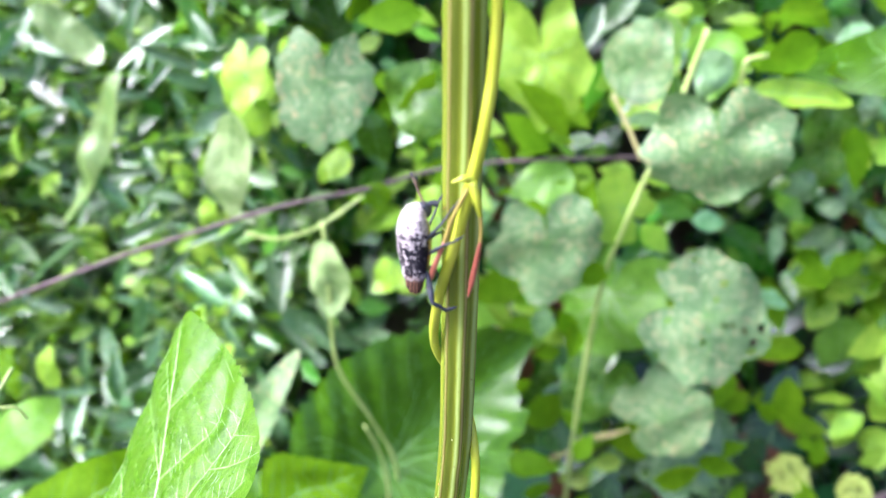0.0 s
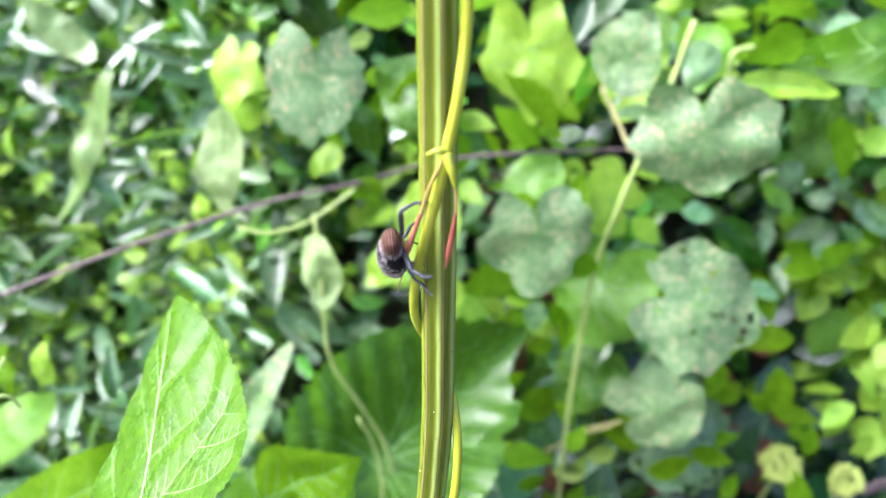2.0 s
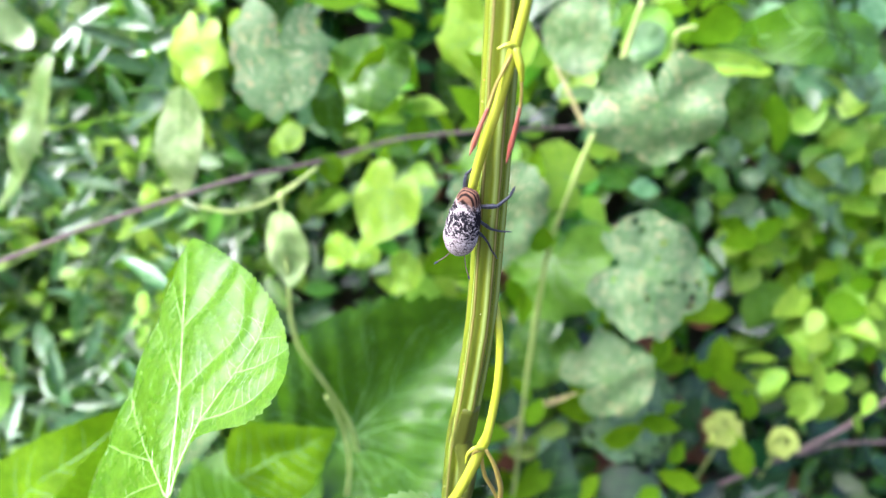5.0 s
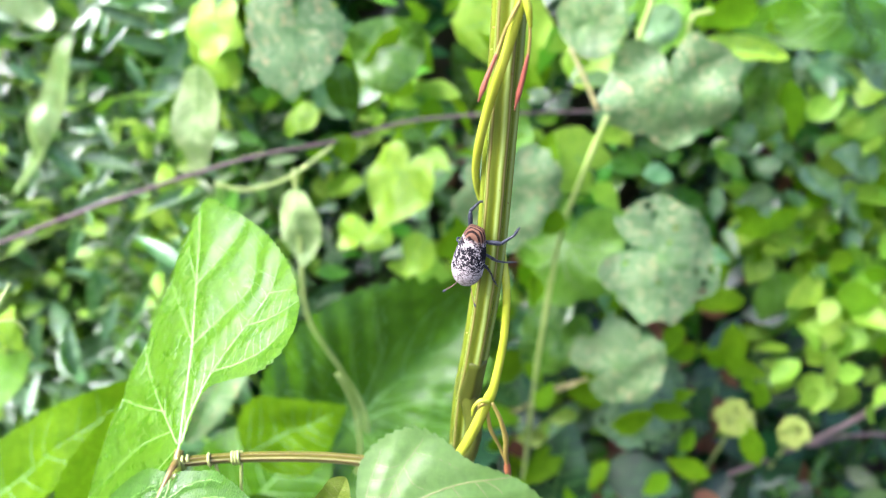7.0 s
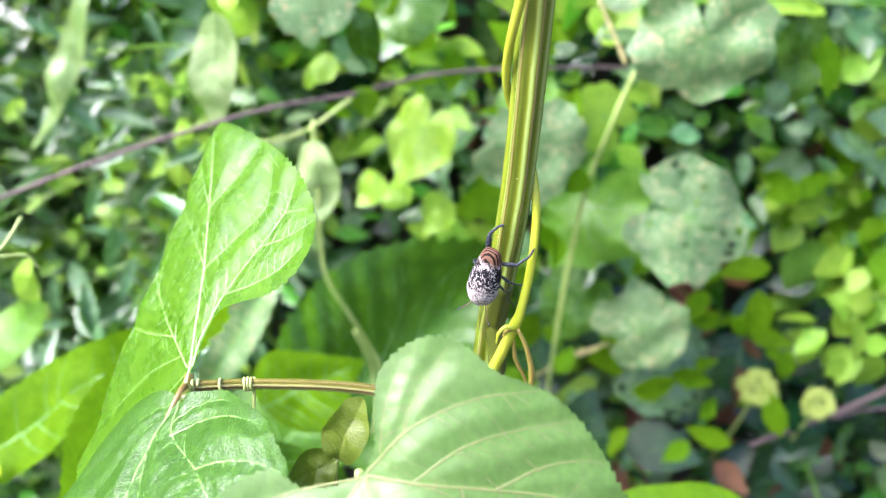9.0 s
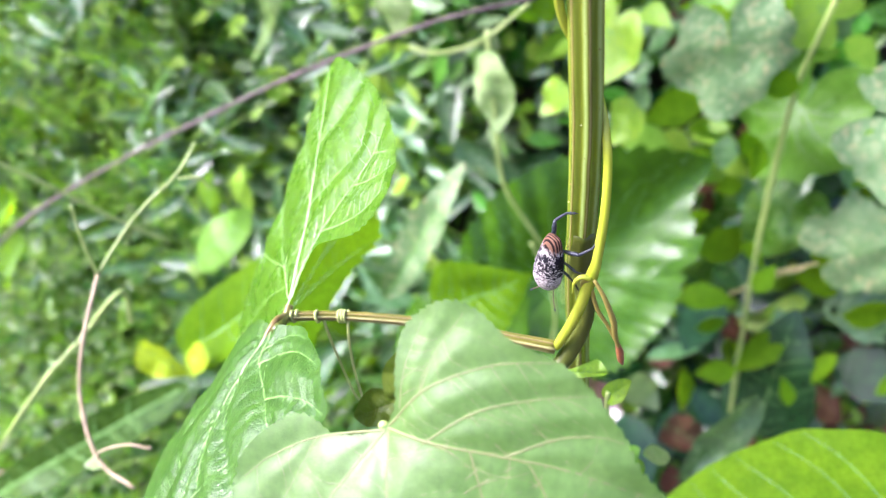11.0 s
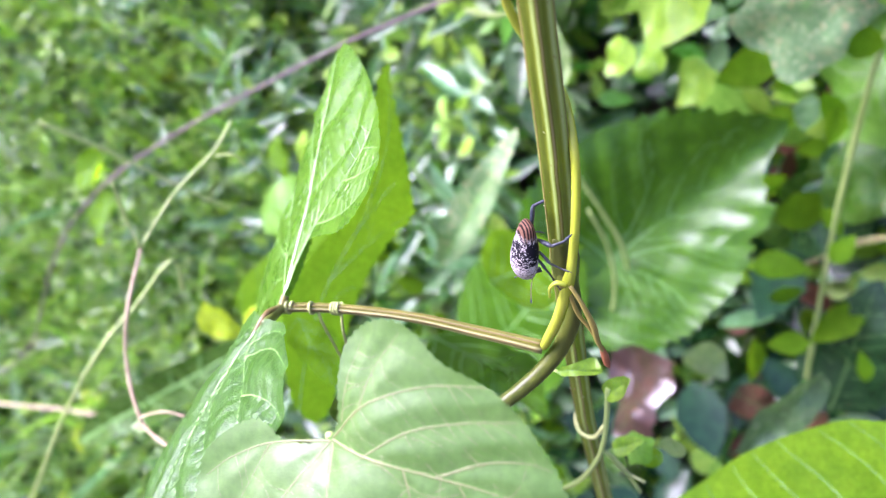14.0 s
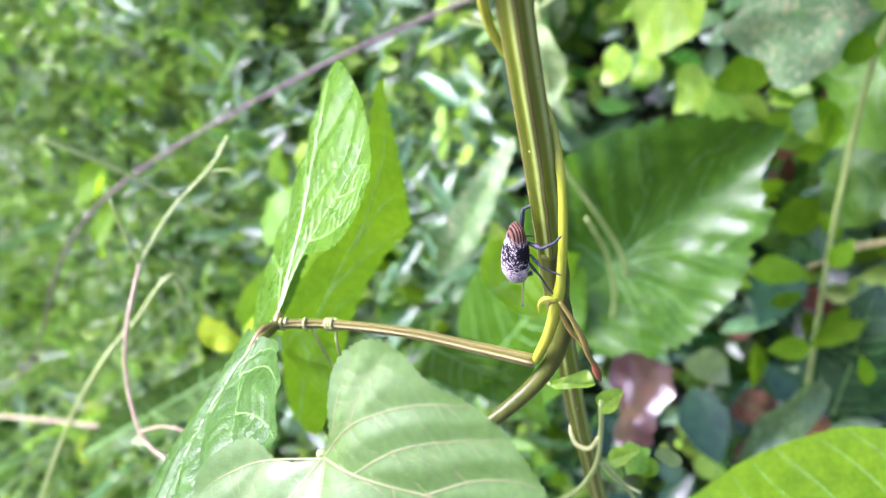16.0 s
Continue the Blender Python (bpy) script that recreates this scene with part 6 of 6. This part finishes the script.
    l.new(col, p.inputs["Base Color"])
    p.inputs["Roughness"].default_value = 0.7
    p.inputs["Specular IOR Level"].default_value = 0.12
    b = n.new("ShaderNodeBump")
    b.inputs["Strength"].default_value = 0.5
    b.inputs["Distance"].default_value = 0.0002
    l.new(fine.outputs["Fac"], b.inputs["Height"])
    l.new(b.outputs[0], p.inputs["Normal"])
    return m


beetle = new("beetle")
tagged(beetle, "stout weevil mottled white and black, clinging to the ridged stem", "beetle")


def body_half(y):
    """Half width, top and underside of the body at a place along it, in millimetres."""
    t = [-7.3, -7.0, -6.2, -5, -3.6, -2, 0, 2, 4, 5.8, 6.9, 7.3]
    w = [0.8, 1.5, 1.95, 2.3, 2.65, 3.0, 3.25, 3.4, 3.3, 2.6, 1.5, 0.2]
    h = [0.5, 1.2, 1.6, 1.95, 2.3, 2.7, 3.05, 3.2, 3.0, 2.3, 1.4, 0.2]
    u = [0.2, 0.7, 1.0, 1.3, 1.6, 1.9, 2.1, 2.0, 1.8, 1.5, 1.0, 0.2]
    return tuple(float(np.interp(y, t, v)) for v in (w, h, u))


def beetle_body():
    bm = bmesh.new()
    ys = [-7.3 + 14.6 * (0.5 - 0.5 * math.cos(math.pi * i / 44)) for i in range(45)]
    rings = []
    n = 56
    for y in ys:
        w, h, u = body_half(y)
        row = []
        for k in range(n):
            a = 2 * math.pi * k / n
            x, z = w * math.cos(a), math.sin(a) * (h if math.sin(a) > 0 else u)
            rib = 0.04 * math.sin(z * 12.5) * max(0, min(1, (-2 - y) / 3)) if z > 0 else 0
            seam = -0.10 * math.exp(-((y - 1.6) / 0.25) ** 2) if z > -0.5 else 0
            lump = 0.10 * noise.noise((x * 1.3, y * 1.3, z * 1.3))
            s = 1 + rib + seam / 3 + lump / 3
            row.append(bm.verts.new(Vector((x * s, y, z * s)) * 0.001))
        rings.append(row)
    for a, b in zip(rings, rings[1:]):
        for k in range(n):
            bm.faces.new((a[k], a[(k + 1) % n], b[(k + 1) % n], b[k]))
    bm.faces.new(rings[0][::-1])
    bm.faces.new(rings[-1])
    bmesh.ops.recalc_face_normals(bm, faces=bm.faces)
    part("body", bm, shell_material(), beetle, "mottled white and black wing cases, ribbed brown end")
    bm = bmesh.new()
    bmesh.ops.create_uvsphere(bm, u_segments=24, v_segments=14, radius=1, matrix=Matrix.Translation((0, 0.0005, -0.0011)) @ Matrix.Diagonal((0.0021, 0.0044, 0.0013, 1)))
    part("belly", bm, M["belly"], beetle, "yellowish underside")
    # head tucked under the white shield, with a short snout and two eyes
    bm = bmesh.new()
    bmesh.ops.create_uvsphere(bm, u_segments=20, v_segments=12, radius=1, matrix=Matrix.Translation((0, 0.0060, -0.0012)) @ Matrix.Diagonal((0.0013, 0.0014, 0.0013, 1)))
    head = part("head", bm, M["leg"], beetle, "small dark head under the shield")
    part("snout", tube([Vector(p) * 0.001 for p in ((0, 6.6, -1.6), (0, 7.0, -2.6), (0, 6.9, -3.4))], [0.0006, 0.0005, 0.0006], 10, 5), M["leg"], head)
    for s in (-1, 1):
        bm = bmesh.new()
        bmesh.ops.create_uvsphere(bm, u_segments=12, v_segments=8, radius=0.0004, matrix=Matrix.Translation((s * 0.0011, 0.0066, -0.0012)))
        part("eye", bm, M["leg"], head)
        feeler = [Vector(p) * 0.001 for p in ((s * 0.7, 6.6, -1.4), (s * 1.6, 8.2, -0.7), (s * 2.4, 9.6, -0.2), (s * 3.4, 10.9, 0.2))]
        ant = part("antenna", tube(feeler, [0.00011, 0.0001, 0.0001, 0.00012], 8, 6, knobs=lambda t: 0.25 * math.sin(60 * t)), M["antenna"], beetle, "jointed brown antenna")
        part("club", tube([feeler[-1], feeler[-1].lerp(feeler[-2], -0.25), feeler[-1].lerp(feeler[-2], -0.55)], [0.00013, 0.00026, 0.00006], 8, 6), M["leg"], ant, "dark antenna club")


beetle_body()


def beetle_leg(hip, knee, ankle, toe, thick):
    """Thigh with a swollen middle, shin and clawed foot; its own place is the hip."""
    h = Vector(hip) * 0.001
    k, a, t = ((Vector(q) * 0.001 - h) for q in (knee, ankle, toe))
    leg = part("leg", tube([Vector(), k * 0.35, k * 0.75, k], [0.00035 * thick, 0.00052 * thick, 0.00062 * thick, 0.0004 * thick], 10, 6), M["leg"], beetle, "blue-black jointed leg")
    leg.location = h
    bend = (k + a) / 2 + (k - a).orthogonal().normalized() * 0.00015
    part("shin", tube([k, bend, a], [0.00042 * thick, 0.00036 * thick, 0.00032 * thick], 10, 6), M["leg"], leg)
    part("foot", tube([a, a.lerp(t, 0.3), a.lerp(t, 0.65), t], [0.00026 * thick, 0.00036 * thick, 0.0003 * thick, 0.00012 * thick], 8, 5, knobs=lambda q: 0.25 * math.sin(20 * q)), M["leg"], leg)
    return leg


LEGS = [
    beetle_leg((1.5, -3.4, -1.5), (2.6, -8.4, -2.2), (1.8, -9.8, -4.4), (0.6, -9.6, -6.4), 0.85),
    beetle_leg((-1.5, -3.4, -1.5), (-4.8, -4.2, -2.6), (-6.2, -6.0, -4.4), (-6.4, -7.6, -5.8), 0.85),
    beetle_leg((1.9, -0.6, -1.7), (4.2, 0.6, -3.0), (5.2, 1.6, -5.0), (5.2, 2.6, -6.8), 0.58),
    beetle_leg((-1.9, -0.6, -1.7), (-4.6, 0.8, -2.8), (-6.2, 1.4, -4.4), (-8.0, 1.2, -5.6), 0.58),
    beetle_leg((1.7, 1.6, -1.6), (3.4, 3.2, -2.6), (4.2, 6.2, -4.8), (4.4, 8.2, -6.4), 0.55),
    beetle_leg((-1.7, 1.6, -1.6), (-3.6, 3.0, -2.4), (-5.0, 6.2, -4.0), (-6.2, 8.6, -5.4), 0.55),
]


def clinging(x, y, z, turn, round_stem, slant=0.0):
    """The beetle's pose: its middle, how far its head has swung over from upright to downward, and how far its back faces the walker."""
    a, b = radians(turn), radians(round_stem)
    ahead = Vector((math.sin(radians(slant)), math.sin(a), math.cos(a))).normalized()
    back = Vector((-math.cos(b), -math.sin(b), 0))
    back = (back - ahead * back.dot(ahead)).normalized()
    across = ahead.cross(back)
    return Matrix.Translation((x, y, z)) @ Matrix((across, ahead, back)).transposed().to_4x4()


def motions():
    path = [(0.0, -0.0042, 0.106, 0.839, 20, 8), (0.3, -0.0036, 0.106, 0.836, 34, 8), (0.6, -0.0036, 0.106, 0.838, 62, 6), (0.9, -0.0042, 0.106, 0.8348, 84, 8), (1.2, -0.0039, 0.106, 0.836, 102, 4),
            (1.5, -0.0041, 0.106, 0.836, 120, 4), (1.8, -0.0042, 0.106, 0.833, 134, 6), (2.1, -0.0044, 0.106, 0.833, 143, 10), (2.4, -0.0042, 0.106, 0.8312, 156, 16), (2.7, -0.0042, 0.106, 0.828, 165, 22),
            (3.0, -0.0052, 0.106, 0.826, 172, 28), (3.3, -0.0056, 0.106, 0.824, 175, 36), (3.6, -0.0034, 0.106, 0.822, 175, 44), (3.9, -0.0023, 0.106, 0.8203, 175, 50), (4.2, -0.0032, 0.106, 0.8215, 174, 54),
            (6.3, -0.0021, 0.106, 0.807, 172, 58), (7.0, -0.0024, 0.106, 0.800, 172, 58), (7.5, -0.0025, 0.106, 0.793, 172, 58), (8.0, -0.0030, 0.106, 0.786, 172, 58), (8.2, -0.0031, 0.106, 0.784, 172, 58),
            (10.3, -0.0045, 0.107, 0.765, 174, 52), (11.0, -0.0050, 0.107, 0.765, 176, 48), (12.0, -0.0046, 0.107, 0.767, 178, 44), (13.0, -0.0046, 0.107, 0.768, 180, 40), (14.0, -0.0044, 0.107, 0.7695, 180, 38),
            (15.0, -0.0040, 0.107, 0.771, 180, 38), (16.0, -0.0036, 0.107, 0.773, 180, 38)]
    walk(beetle, [(t, clinging(x, y, z, turn, b, -8 * min(1, max(0, t - 2.0)) - 2 * min(1, max(0, (t - 8) / 2.5)))) for t, x, y, z, turn, b in path])
    # legs step in turn while it moves, and rest when it rests
    for i, leg in enumerate(LEGS):
        hip = leg.location.copy()
        rows = []
        for t in (0, 0.3, 0.6, 0.9, 1.2, 1.5, 1.8, 2.1, 2.4, 2.7, 3.0, 3.3, 3.6, 4.0, 4.4, 4.8, 5.2, 5.6, 6.0, 6.4, 6.8, 7.2, 7.6, 8.0, 8.4, 8.8, 9.2, 9.6, 10.0, 10.4, 11.0, 12.0, 13.0, 14.0, 15.0, 16.0):
            swing = 12 if t < 3.4 else 7 if t < 10.2 else 1.5
            a = swing * math.sin(t * 5.2 + (math.pi if i in (0, 3, 4) else 0))
            # one hind leg is lifted clear of the stem while the body swings round
            lift = -95 * math.exp(-((t - 1.65) / 0.3) ** 2) if i == 0 else 0
            rows.append((t, Matrix.Translation(hip) @ pose(0, 0, 0, 0.4 * a, lift, a)))
        walk(leg, rows)


motions()
